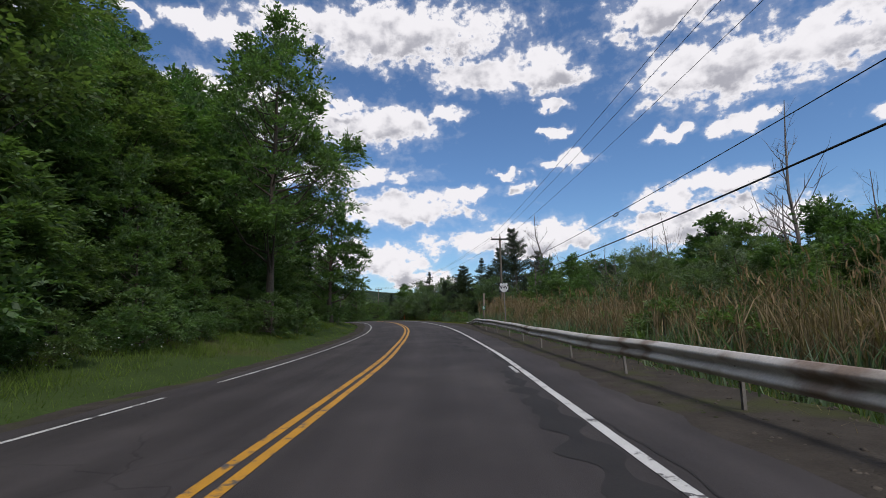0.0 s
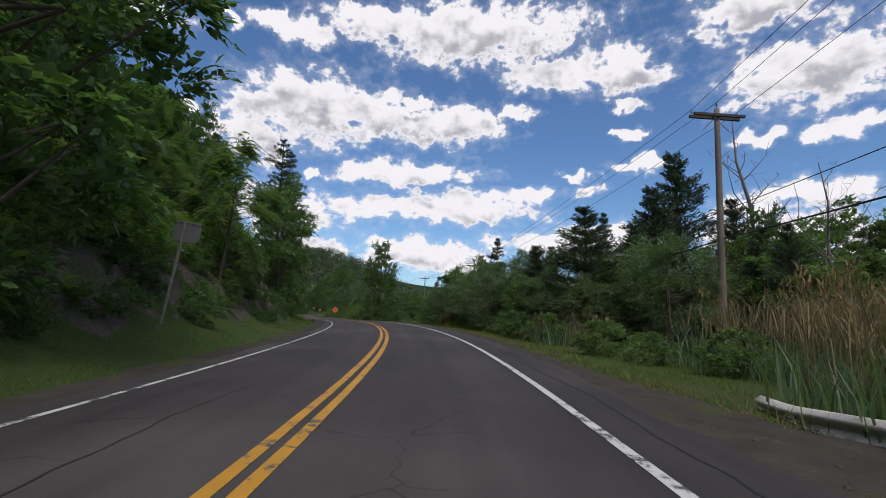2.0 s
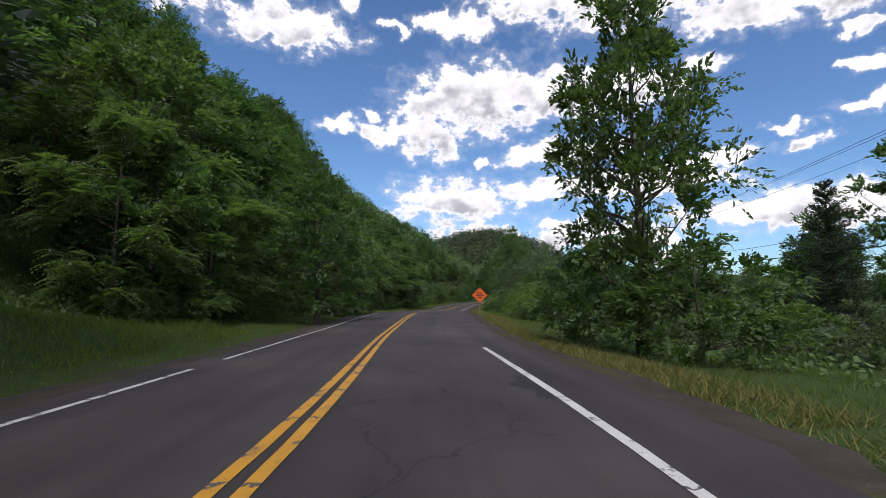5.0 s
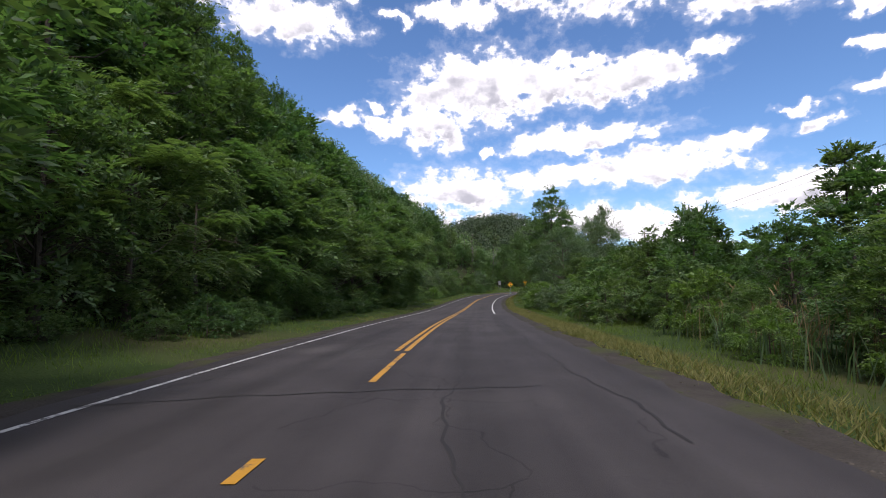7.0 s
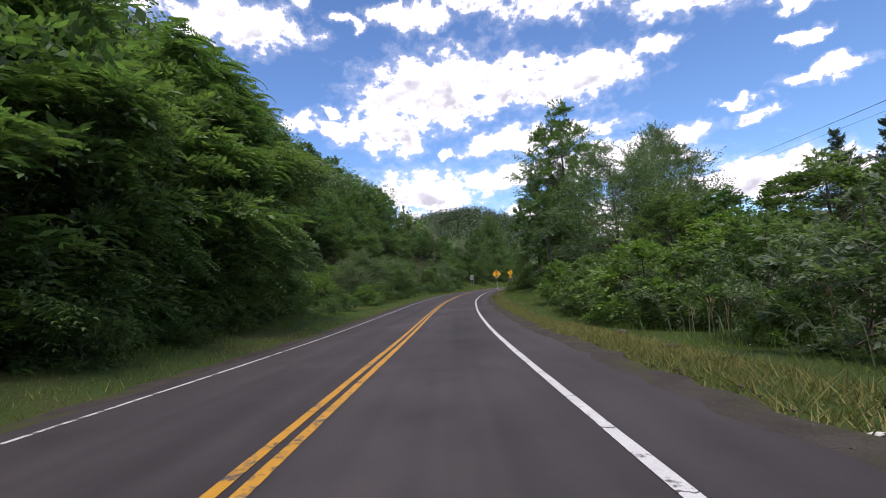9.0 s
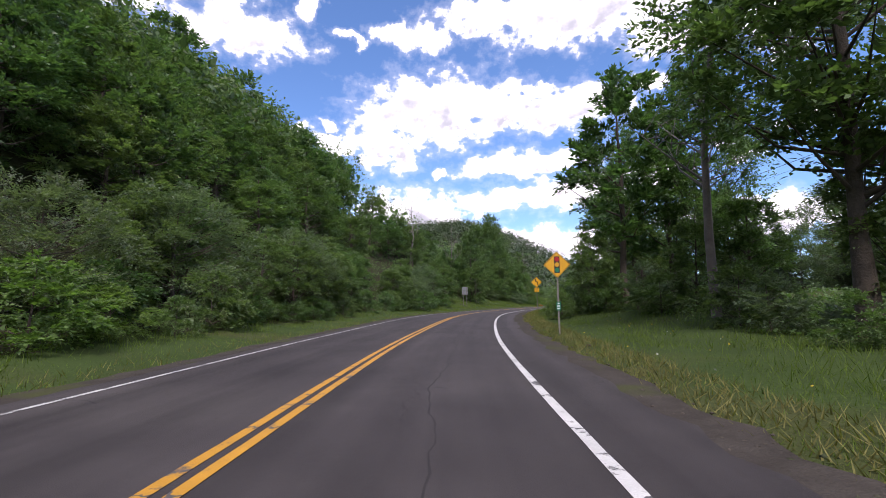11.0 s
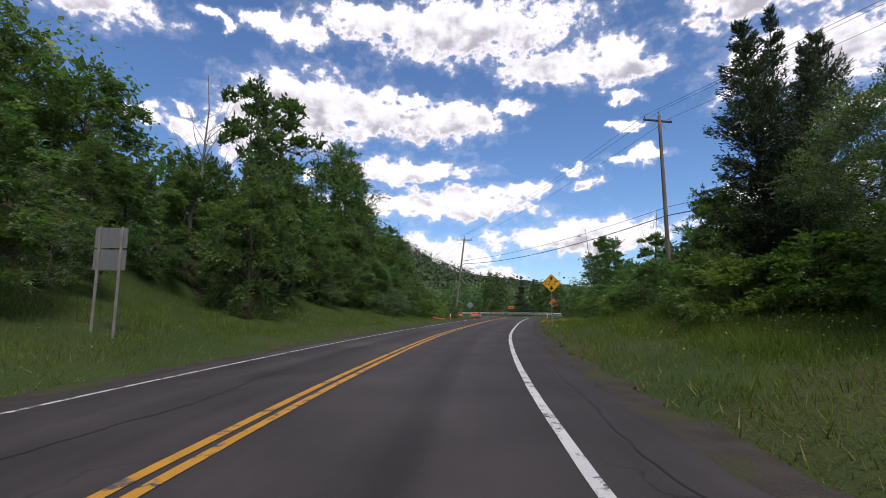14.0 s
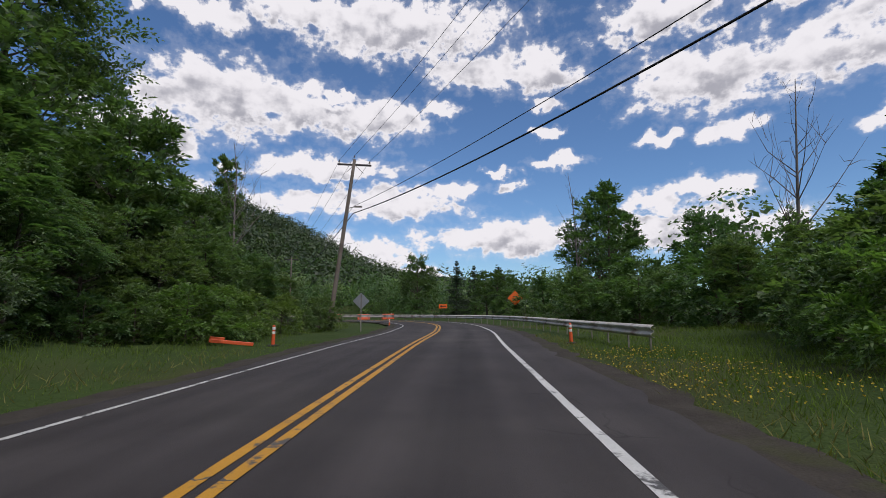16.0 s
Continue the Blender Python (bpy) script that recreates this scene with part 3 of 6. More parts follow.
def line_piece(label, group, s0, s1, place, w, mat, lift=0.006):
    """A painted line; place: its middle, as a function of the way along the road."""
    ob = new("road_line", ribbon("road_line", s0, s1, lambda s: place(s) - w / 2, lambda s: place(s) + w / 2, mat, lift, 0.5, 0.006, 0.006, 2))
    tagged(ob, label, "road marking", group, "structure")


def middle(off):
    return lambda s: np.interp(s, *MIDDLE) + off


for s0, s1 in ((-75, 71.3), (72.8, 74.6), (75.4, 78), (84, 134.6), (142.9, 171), (172.2, S_END)):
    for d in (-0.115, 0.115):
        line_piece("solid yellow centre line, scuffed", "double centre line", s0, s1, middle(d), 0.128, M["yellow"])
line_piece("solid yellow centre line, scuffed", "double centre line", 79, 84.002, middle(0.115), 0.128, M["yellow"])
for s0, s1 in ((79, 82.0), (82.3, 82.6), (83.7, 84.002)):
    line_piece("broken yellow centre line, worn through", "double centre line", s0, s1, middle(-0.115), 0.128, M["yellow"])
line_piece("broken yellow centre line, mostly worn away", "double centre line", 135.0, 135.5, middle(-0.125), 0.11, M["yellow"])
line_piece("broken yellow centre line, mostly worn away", "double centre line", 138.8, 142.4, middle(0.125), 0.11, M["yellow"])
for s0, s1 in ((-75, 9.3), (9.36, 11.2), (11.3, 108), (170.5, S_END)):
    line_piece("solid white edge line, worn and cracked", "edge lines", s0, s1, lambda s: np.interp(s, *LANE_R), 0.13, M["white"])
line_piece("displaced flake of the white edge line", "edge lines", 10.6, 11.9, lambda s: np.interp(s, *LANE_R) - 0.16, 0.09, M["white_worn"])
for s0, s1, off in ((16.1, 16.4, 0.16), (16.8, 17.2, 0.17)):
    line_piece("flake of old paint beside the white edge line", "edge lines", s0, s1, lambda s: np.interp(s, *LANE_R) - off, 0.03, M["white_worn"])
for s0, s1 in ((-75, 9), (11, 75.9), (76.4, 83.3), (83.7, 84.3), (84.8, 86.4), (86.8, 88.8), (89.8, 95.5), (98, 104), (105.5, 134), (136, 297.5), (299, S_END)):
    line_piece("solid white edge line, worn", "edge lines", s0, s1, lambda s: -left_lane(s), 0.10, M["white_worn"])


# ---------------------------------------------------------------- plants
def rng_dirs(rng, n):
    v = rng.normal(size=(n, 3))
    return v / np.linalg.norm(v, axis=1)[:, None]


def leaf_cloud(rng, centres, outward, length, width, droop=0.35, tri=False):
    """Leaves at the centres, turned out and down by chance; each one is folded along its rib."""
    n = len(centres)
    a = rng_dirs(rng, n) + outward * 0.5
    a[:, 2] -= droop
    a /= np.linalg.norm(a, axis=1)[:, None]
    nrm = rng_dirs(rng, n) * 0.8 + outward * 0.5 + np.array([0, 0, 0.7])
    b = np.cross(a, nrm)
    b /= np.linalg.norm(b, axis=1)[:, None] + 1e-9
    up = np.cross(b, a)
    L = (length * rng.uniform(0.6, 1.35, n))[:, None]
    W = (width * rng.uniform(0.6, 1.3, n))[:, None]
    p0, p2 = centres - a * L * 0.5, centres + a * L * 0.5 
    p1, p3 = centres + b * W * 0.5 + up * W * 0.18 - a * L * 0.08, centres - b * W * 0.5 + up * W * 0.18 - a * L * 0.08
    if tri:
        v = np.stack([p1, p2, p3], 1).reshape(-1, 3)
        return v, np.arange(3 * n).reshape(n, 3)
    v = np.stack([p0, p1, p2, p3], 1).reshape(-1, 3)
    return v, np.arange(4 * n).reshape(n, 4)


def lump(rng, centre, radius, squash=0.8):
    """A rough lump of inner foliage."""
    bm = bmesh.new()
    bmesh.ops.create_icosphere(bm, subdivisions=2, radius=1)
    v = np.array([x.co[:] for x in bm.verts])
    f = np.array([[x.index for x in y.verts] for y in bm.faces])
    bm.free()
    v = v * (1 + rng.uniform(-0.28, 0.22, len(v)))[:, None] * radius
    v[:, 2] *= squash
    return v + centre, f


def inner_leaves(rng, centres, radii, per):
    """Larger shaded sprays inside the clumps, which close the crown."""
    who = np.repeat(np.arange(len(centres)), per)
    o = rng_dirs(rng, len(who))
    p = centres[who] + o * (radii[who] * rng.uniform(0.2, 1.0, len(who)))[:, None] * np.array([1, 1, 0.8])
    a, t = rng_dirs(rng, len(who)), rng_dirs(rng, len(who))
    b = np.cross(a, t)
    b /= np.linalg.norm(b, axis=1)[:, None] + 1e-9
    L = (radii[who] * rng.uniform(0.15, 0.30, len(who)))[:, None]
    v = np.stack([p - a * L * 0.5, p + b * L * 0.32, p + a * L * 0.6, p - b * L * 0.32], 1).reshape(-1, 3)
    return v, np.arange(len(v)).reshape(-1, 4)


def crown_shape(rng, n, height, base, radius, pointed=0.0):
    """Clump centres that fill a crown: more near its skin, with an uneven outline."""
    out = []
    lobes = rng_dirs(rng, 7)
    while len(out) < n:
        d = rng_dirs(rng, 1)[0]
        r = rng.uniform(0.35, 1.0) ** 0.6
        bulge = 0.8 + 0.3 * max(0, (lobes @ d).max() - 0.55) * 2
        p = d * r * bulge
        h = (p[2] + 1) / 2
        wide = (1 - pointed * h) * (0.75 + 0.5 * math.sin(math.pi * min(1, max(0.08, h))))
        out.append((p[0] * radius * wide, p[1] * radius * wide, base + (height - base) * h))
    return np.array(out)


def branchy_trunk(rng, height, r0, clumps, share=0.5, lean=0.05):
    """Trunk with limbs that run out to some of the clumps."""
    k = 7
    z = np.linspace(0, height * 0.86, k)
    sway = np.cumsum(rng.normal(0, lean, (k, 2)), axis=0) * height / 10
    sway -= sway[0]
    pts = np.column_stack([sway, z])
    rad = r0 * (1 - 0.85 * np.linspace(0, 1, k))
    rad[0] *= 1.35
    pieces = [tube(pts, rad, 8)]
    for c in clumps[rng.random(len(clumps)) < share]:
        h = max(0.12 * height, c[2] - 0.35 * np.hypot(c[0], c[1]) - 0.06 * height)
        i = np.array([np.interp(h, z, pts[:, j]) for j in range(3)])
        mid = (i + c) / 2 + np.array([0, 0, -0.05 * height]) * rng.random()
        r = r0 * 0.32 * (1 - 0.6 * h / height)
        pieces.append(tube([i, mid, c], [r, r * 0.6, r * 0.15], 5))
    return join(*pieces)


def unit(v):
    return v / (np.linalg.norm(v, axis=1)[:, None] + 1e-9)


def spray_leaves(rng, base, way, reach, length, width, per=9, droop=0.3, spread=0.85):
    """Leafy twigs: leaves stand in turn left and right of each twig, their faces to the sky, folded along the rib."""
    n = len(base)
    side = unit(np.cross(way, np.array([0, 0, 1.0])) + rng.normal(0, 0.15, (n, 3)))
    up = np.cross(side, way)
    vs = []
    for j in range(per):
        t = (j + 0.8) / per
        p = base + way * (reach * t)[:, None] - np.array([0, 0, 1.0]) * (droop * reach * t * t)[:, None] + rng.normal(0, 0.12, (n, 3)) * length
        turn = 0.0 if j == per - 1 else (spread if j % 2 else -spread)
        a = unit(way + side * turn - np.array([0, 0, 0.35]) * (0.4 + t) + rng.normal(0, 0.28, (n, 3)))
        b = unit(np.cross(a, up + rng.normal(0, 0.32, (n, 3))))
        fold = np.cross(b, a) * (0.16 * width)
        L = (length * rng.uniform(0.65, 1.25, n))[:, None]
        W = (width * rng.uniform(0.7, 1.2, n))[:, None] * 0.5
        mid = p + a * L * 0.42
        vs.append(np.stack([p, mid + b * W + fold, p + a * L, mid - b * W + fold], 1))
    v = np.concatenate(vs).reshape(-1, 3)
    return v, np.arange(len(v)).reshape(-1, 4)


def build_broadleaf(seed, height, base, radius, leaf, clumps=46, sprays=20, length=0.30, width=0.17, pointed=0.25, trunk=0.2, name="broadleaf_tree", label="", category="tree", core=0.55, clump_r=None, per=9, droop=0.3, inner=36):
    """Trunk and limbs that carry clumps of leafy twigs; the twigs of a clump fan out over its upper side."""
    rng = np.random.default_rng(seed)
    c = crown_shape(rng, clumps, height, base, radius, pointed)
    cr = clump_r or radius * 0.27
    root = new(name)
    root.empty_display_size = 0.3
    child("trunk", quick("trunk", *branchy_trunk(rng, height, trunk, c), M["bark"], True), root)
    rad = cr * rng.uniform(0.55, 1.35, len(c))
    who = np.repeat(np.arange(len(c)), sprays)
    o = rng_dirs(rng, len(who))
    o[:, 2] = np.abs(o[:, 2]) * rng.choice([1.0, 1.0, -0.55], len(who))
    form = rng.uniform(0.7, 1.4, (len(c), 3)) * np.array([1, 1, 0.62])
    away = c[who] * np.array([1, 1, 0.35])
    away = unit(away + np.array([1e-3, 0, 0]))
    way = unit(o * 0.75 + away * 0.65 + np.array([0, 0, 0.05]) + rng.normal(0, 0.15, o.shape))
    start = c[who] + o * form[who] * (rad[who] * rng.uniform(0.15, 0.7, len(who)))[:, None]
    start[:, 2] = np.maximum(start[:, 2], 0.05)
    reach = rad[who] * rng.uniform(0.4, 0.85, len(who)) * np.where(rng.random(len(who)) < 0.08, 1.5, 1.0)
    crown = child("crown", quick("crown", *spray_leaves(rng, start, way, reach, length, width, per, droop), leaf), root)
    if core:
        child("inner_foliage", quick("inner_foliage", *inner_leaves(rng, c, rad * core, inner), leaf), crown)
    return tagged(root, label, category)


def build_fronds(seed, height, base, radius, leaf, fronds=240, label="", name="sumac_tree"):
    """Tree with long compound leaves: ribs with leaflets in pairs, in drooping tufts."""
    rng = np.random.default_rng(seed)
    c = crown_shape(rng, 44, height, base, radius, 0.2)
    root = new(name)
    child("trunk", quick("trunk", *branchy_trunk(rng, height, 0.13, c, 0.6), M["bark"], True), root)
    vs = []
    for i in range(fronds):
        o = c[rng.integers(len(c))] + rng.normal(0, 0.25, 3)
        away = o - np.array([0, 0, (height + base) / 2])
        az = math.atan2(away[1], away[0]) + rng.normal(0, 0.9)
        ln = rng.uniform(0.55, 1.05)
        dirn = np.array([math.cos(az), math.sin(az), rng.uniform(-0.25, 0.55)])
        side = np.array([-math.sin(az), math.cos(az), 0])
        for k in range(9):
            t = (k + 0.6) / 9
            p = o + dirn * ln * t - np.array([0, 0, 0.55 * ln * t * t])
            w = 0.24 * math.sin(math.pi * (0.15 + 0.8 * t))
            for sg in (-1, 1):
                tip = p + side * sg * w + dirn * 0.05 + np.array([0, 0, -0.07])
                vs.append((p - dirn * 0.035, p + dirn * 0.035, tip))
    v = np.array(vs).reshape(-1, 3)
    crown = child("crown", quick("crown", v, np.arange(len(v)).reshape(-1, 3), leaf), root)
    n = len(c) * 60
    who = np.repeat(np.arange(len(c)), 60)
    out = rng_dirs(rng, n)
    lv, lf = leaf_cloud(rng, c[who] + out * rng.uniform(0.3, 1.0, n)[:, None] * radius * 0.32, out, 0.19, 0.085, tri=True)
    child("inner_leaves", quick("inner_leaves", lv, lf, leaf), crown)
    child("inner_foliage", quick("inner_foliage", *inner_leaves(rng, c, np.full(len(c), radius * 0.24), 60), leaf), crown)
    return tagged(root, label, "tree")


def build_conifer(seed, height, radius, label, whorls=26, bare=0.06, droop=0.25, per=7, name="conifer_tree", ragged=0.25, rise=0.2, columnar=0.0, tuft=0.2):
    """Trunk with whorls of boughs; each bough is a flat fan of fine needle sprays."""
    rng = np.random.default_rng(seed)
    root = new(name)
    r0 = 0.013 * height + 0.04
    pieces = [tube([(0, 0, 0), (0.02, 0, height * 0.5), (0, 0.02, height * 0.99)], [r0, r0 * 0.55, 0.015], 8)]
    pos, ax = [], []
    for w in range(whorls):
        h = bare + (1 - bare) * (w + rng.random()) / whorls
        prof = (1 - h) ** (0.8 - 0.35 * columnar) * min(1, (h - bare) * 6 + 0.6)
        reach = rng.uniform(1 - ragged, 1 + ragged)
        for j in range(per):
            az = rng.uniform(0, 2 * math.pi)
            ln = radius * prof * reach * rng.uniform(1 - ragged, 1 + ragged * 0.6) + 0.15
            d = np.array([math.cos(az), math.sin(az), rise + 0.6 * columnar + 0.5 * h * h])
            side = np.array([-math.sin(az), math.cos(az), 0])
            o = np.array([0, 0, h * height * 0.985])
            if ln > 0.5:
                e = o + d * ln + np.array([0, 0, -droop * ln])
                pieces.append(tube([o, (o + e) / 2 + np.array([0, 0, 0.06 * ln]), e], [0.028, 0.018, 0.006], 4))
            m = int(10 + ln * 44 + ln * ln * 13)
            t = rng.random(m) ** 0.75
            off = rng.normal(0, 1, m) * (0.05 + 0.20 * ln * np.sin(np.pi * (0.12 + 0.8 * t)))
            p = o + d * (ln * t)[:, None] + side * off[:, None] + np.array([0, 0, 1.0]) * (-droop * ln * t * t + rng.normal(0, 0.05 + 0.03 * ln, m) - 0.12 * np.abs(off))[:, None]
            pos.append(p)
            ax.append(d + side * (np.sign(off) * rng.uniform(0.2, 1.0, m))[:, None] + rng.normal(0, 0.35, (m, 3)))
    child("trunk", quick("trunk", *join(*pieces), M["bark"], True), root)
    pos, ax = np.concatenate(pos), np.concatenate(ax)
    ax /= np.linalg.norm(ax, axis=1)[:, None]
    b = np.cross(ax, rng_dirs(rng, len(ax)) * 0.8 + np.array([0, 0, 1]))
    b /= np.linalg.norm(b, axis=1)[:, None]
    L = (tuft * rng.uniform(0.7, 1.5, len(ax)))[:, None]
    v = np.stack([pos - ax * L * 0.5 + b * L * 0.24, pos + ax * L * 0.7 - np.array([0, 0, 0.03]), pos - ax * L * 0.5 - b * L * 0.24], 1).reshape(-1, 3)
    child("foliage", quick("foliage", v, np.arange(len(v)).reshape(-1, 3), M["needle"]), root)
    return tagged(root, label, "conifer")


def build_snag(seed, height, label, spread=0.3, limbs=16, name="dead_tree"):
    """A leafless tree: forked limbs and twigs."""
    rng = np.random.default_rng(seed)
    root = new(name)
    k = 6
    pts = np.column_stack([np.cumsum(rng.normal(0, 0.02 * height, (k, 2)), axis=0), np.linspace(0, height, k)])
    pts[:, :2] -= pts[0, :2]
    r0 = 0.009 * height + 0.045
    rad = r0 * np.linspace(1, 0.12, k)
    child("trunk", quick("trunk", *tube(pts, rad, 8), M["dead_wood"], True), root)
    pieces = []
    for i in range(limbs):
        h = rng.uniform(0.3, 0.95)
        o = np.array([np.interp(h * height, pts[:, 2], pts[:, j]) for j in range(3)])
        az = rng.uniform(0, 2 * math.pi)
        ln = height * spread * (1.15 - h) * rng.uniform(0.6, 1.3)
        e = o + np.array([math.cos(az) * ln, math.sin(az) * ln, ln * rng.uniform(0.7, 1.5)])
        mid = (o + e) / 2 + rng.normal(0, 0.05 * ln, 3) + np.array([0, 0, -0.08 * ln])
        r = r0 * 0.4 * (1.1 - h)
        pieces.append(tube([o, mid, e], [r, r * 0.6, r * 0.15], 5))
        for j in range(5):
            t = rng.uniform(0.3, 0.95)
            a = o + (e - o) * t
            q = a + rng.normal(0, 0.22 * ln, 3) + np.array([0, 0, 0.28 * ln])
            pieces.append(tube([a, (a + q) / 2 + rng.normal(0, 0.03 * ln, 3), q], [r * 0.4, r * 0.28, r * 0.08], 4))
    child("branchwork", quick("branchwork", *join(*pieces), M["dead_wood"], True), root)
    return tagged(root, label, "dead tree")


KINDS = {
    "tall": lambda: build_broadleaf(10, 20, 0.5, 5.6, M["leaf_a"], 165, 26, 0.29, 0.165, 0.25, 0.34, label="tall broadleaf tree with a dense dark green crown", clump_r=1.5, name="tall_tree"),
    "tall2": lambda: build_broadleaf(17, 20, 2.0, 5.0, M["leaf_b"], 125, 26, 0.30, 0.16, 0.3, 0.30, label="tall broadleaf tree with an open uneven crown", clump_r=1.4, core=0.5, name="tall_tree", droop=0.45),
    "oak": lambda: build_broadleaf(11, 10, 0.2, 3.3, M["leaf_a"], 82, 17, 0.27, 0.15, 0.25, 0.22, label="broadleaf tree with dense dark green leaves", name="oak_tree"),
    "oak2": lambda: build_broadleaf(12, 10, 1.2, 2.7, M["leaf_a"], 52, 18, 0.27, 0.145, 0.35, 0.19, label="broadleaf tree with an open uneven crown", core=0.45, name="oak_tree"),
    "ash": lambda: build_broadleaf(13, 10, -1.2, 3.0, M["leaf_b"], 84, 19, 0.28, 0.12, 0.3, 0.17, label="leafy mid-green tree branched to the ground", name="ash_tree", droop=0.5),
    "olive": lambda: build_broadleaf(14, 10, -0.8, 4.2, M["leaf_c"], 110, 26, 0.19, 0.085, 0.1, 0.2, label="broad grey-green tree with fine leaves", name="olive_tree", droop=0.2),
    "slim": lambda: build_broadleaf(15, 10, -1.2, 1.9, M["leaf_b"], 80, 15, 0.25, 0.13, 0.55, 0.12, label="slender young tree with an open leafy crown", core=0.5, name="young_tree"),
    "sumac": lambda: build_fronds(16, 9, -0.6, 2.9, M["leaf_b"], 1500, label="roadside tree with long drooping compound leaves"),
    "shrub": lambda: build_broadleaf(21, 3, -0.5, 1.7, M["leaf_b"], 48, 17, 0.15, 0.082, 0.15, 0.05, name="shrub", category="shrub", label="dense green roadside shrub"),
    "shrub2": lambda: build_broadleaf(22, 3, -0.5, 1.9, M["leaf_d"], 48, 17, 0.15, 0.082, 0.15, 0.05, name="shrub", category="shrub", label="bright green bushy shrub", droop=0.45),
    "shrub3": lambda: build_broadleaf(23, 3, -0.5, 1.8, M["leaf_a"], 48, 17, 0.15, 0.085, 0.15, 0.05, name="bush", category="bush", label="dark green bush at the wood's edge"),
    "shrub4": lambda: build_broadleaf(24, 3, -0.5, 1.6, M["leaf_c"], 48, 19, 0.13, 0.06, 0.15, 0.05, name="bush", category="bush", label="grey-green bush with small leaves", droop=0.15),
    "spruce": lambda: build_conifer(31, 10, 2.7, "dark green conifer with ragged spreading boughs", 26, 0.03, 0.2, 8, tuft=0.14),
    "cedar": lambda: build_conifer(32, 10, 2.3, "dense dark green cedar with upswept boughs", 30, 0.02, 0.1, 9, ragged=0.35, columnar=0.4, tuft=0.13),
    "pine": lambda: build_conifer(33, 16, 4.2, "tall dark pine with layered boughs", 26, 0.1, 0.3, 6, ragged=0.45, columnar=0.1, tuft=0.15),
    "snag": lambda: build_snag(41, 10, "bare grey dead tree with forked limbs", 0.22, 22),
    "snag2": lambda: build_snag(42, 10, "leafless weathered tree with thin twigs", 0.3, 18),
}
BASE_H = {"tall": 20, "tall2": 20, "sumac": 9, "pine": 16, "shrub": 3, "shrub2": 3, "shrub3": 3, "shrub4": 3}
_made = {}
plant_rng = random.Random(7)


def plant(kind, x, y, height, wide=1.0, turn=None, sink=0.1, top=None):
    """Sets a plant of that kind and height on the ground; top: the height of its tip in the world instead."""
    z = gz(x, y) - sink
    if top is not None:
        height = max(1.0, top - z)
    k = height / BASE_H.get(kind, 10)
    w = k * wide
    rot = Euler((plant_rng.uniform(-0.04, 0.04), plant_rng.uniform(-0.04, 0.04), plant_rng.uniform(0, 6.28) if turn is None else turn))
    m = Matrix.LocRotScale((x, y, z), rot, (w, w, k))
    if kind not in _made:
        _made[kind] = ob = KINDS[kind]()
        ob.matrix_basis = m
        return ob
    ob = copy_thing(_made[kind], Matrix())
    ob.matrix_basis = m
    return ob


def plant_sd(kind, s, d, height, wide=1.0):
    p = on_road(s, d)
    return plant(kind, float(p[0]), float(p[1]), height, wide)


# trees told apart one by one: kind, x, y, height of the tip, width
TREES_START_A = [
    ("tall2", -10.4, 28, 21.0, 0.85), ("tall2", -14.5, 12, 19.0, 0.9), ("tall", -18, 24, 16.5, 0.9),
    ("tall2", -14.5, 39, 21.0, 0.9), ("oak", -10.8, 45, 13.5, 0.85), ("sumac", -14.6, 58.8, 10.0, 0.9),
    ("ash", -17.9, 70.9, 12.5, 0.7), ("cedar", 12.6, 77.8, 15.6, 1.05), ("cedar", 9.6, 76.0, 12.0, 1.2), ("cedar", 15.8, 77.0, 11.4, 1.1),
    ("cedar", 2.9, 66.8, 8.3, 1.45), ("cedar", 0.6, 69.5, 6.4, 1.3), ("spruce", -2.5, 83.2, 9.2, 0.9), ("cedar", 7.4, 73.2, 8.6, 1.4), ("spruce", 6.5, 80, 11.0, 0.9),
    ("snag", 16.3, 74.4, 17.0, 1.25), ("oak", 16.3, 73.6, 10.2, 0.62), ("ash", 19.6, 72.4, 10.9, 0.8), ("ash", 22.4, 70.2, 10.6, 0.7), ("oak", 13.4, 72.0, 7.6, 0.9), ("oak", 24.5, 66.0, 9.0, 0.9), ("snag", 18, 24, 12.0, 0.9),
]
TREES_START_B = [
    ("snag2", 22, 45, 10.5, 0.8), ("oak2", 23, 67.4, 8.6, 1.0),
]
TREES_START = TREES_START_A + TREES_START_B
TREES_PINE_A = [
    ("pine", -28.5, 91.2, 22.6, 1.0), ("pine", -25.6, 86.4, 19.5, 0.85), ("ash", -26.6, 83.4, 8.0, 0.8),
    ("ash", -28.8, 88.2, 7.4, 0.8), ("shrub", -26.6, 85.4, 5.2, 0.9), ("ash", -32.0, 94.5, 7.5, 0.9),
    ("shrub3", -29.2, 92.4, 5.0, 0.9), ("shrub3", -9.6, 26.2, 3.2, 0.9), ("shrub", -9.4, 30.2, 3.0, 0.9),
    ("shrub3", -11.5, 43.5, 3.6, 0.9), ("tall2", -24, 70, 17.0, 0.7), ("ash", -18.2, 73.5, 8.0, 0.7),
    ("ash", -23.0, 80.0, 8.0, 0.7), ("oak", -20.2, 108.4, 12.8, 0.6), ("shrub3", -18.6, 106.6, 3.8, 0.9), ("shrub", -22.0, 109.6, 3.6, 0.9),
]
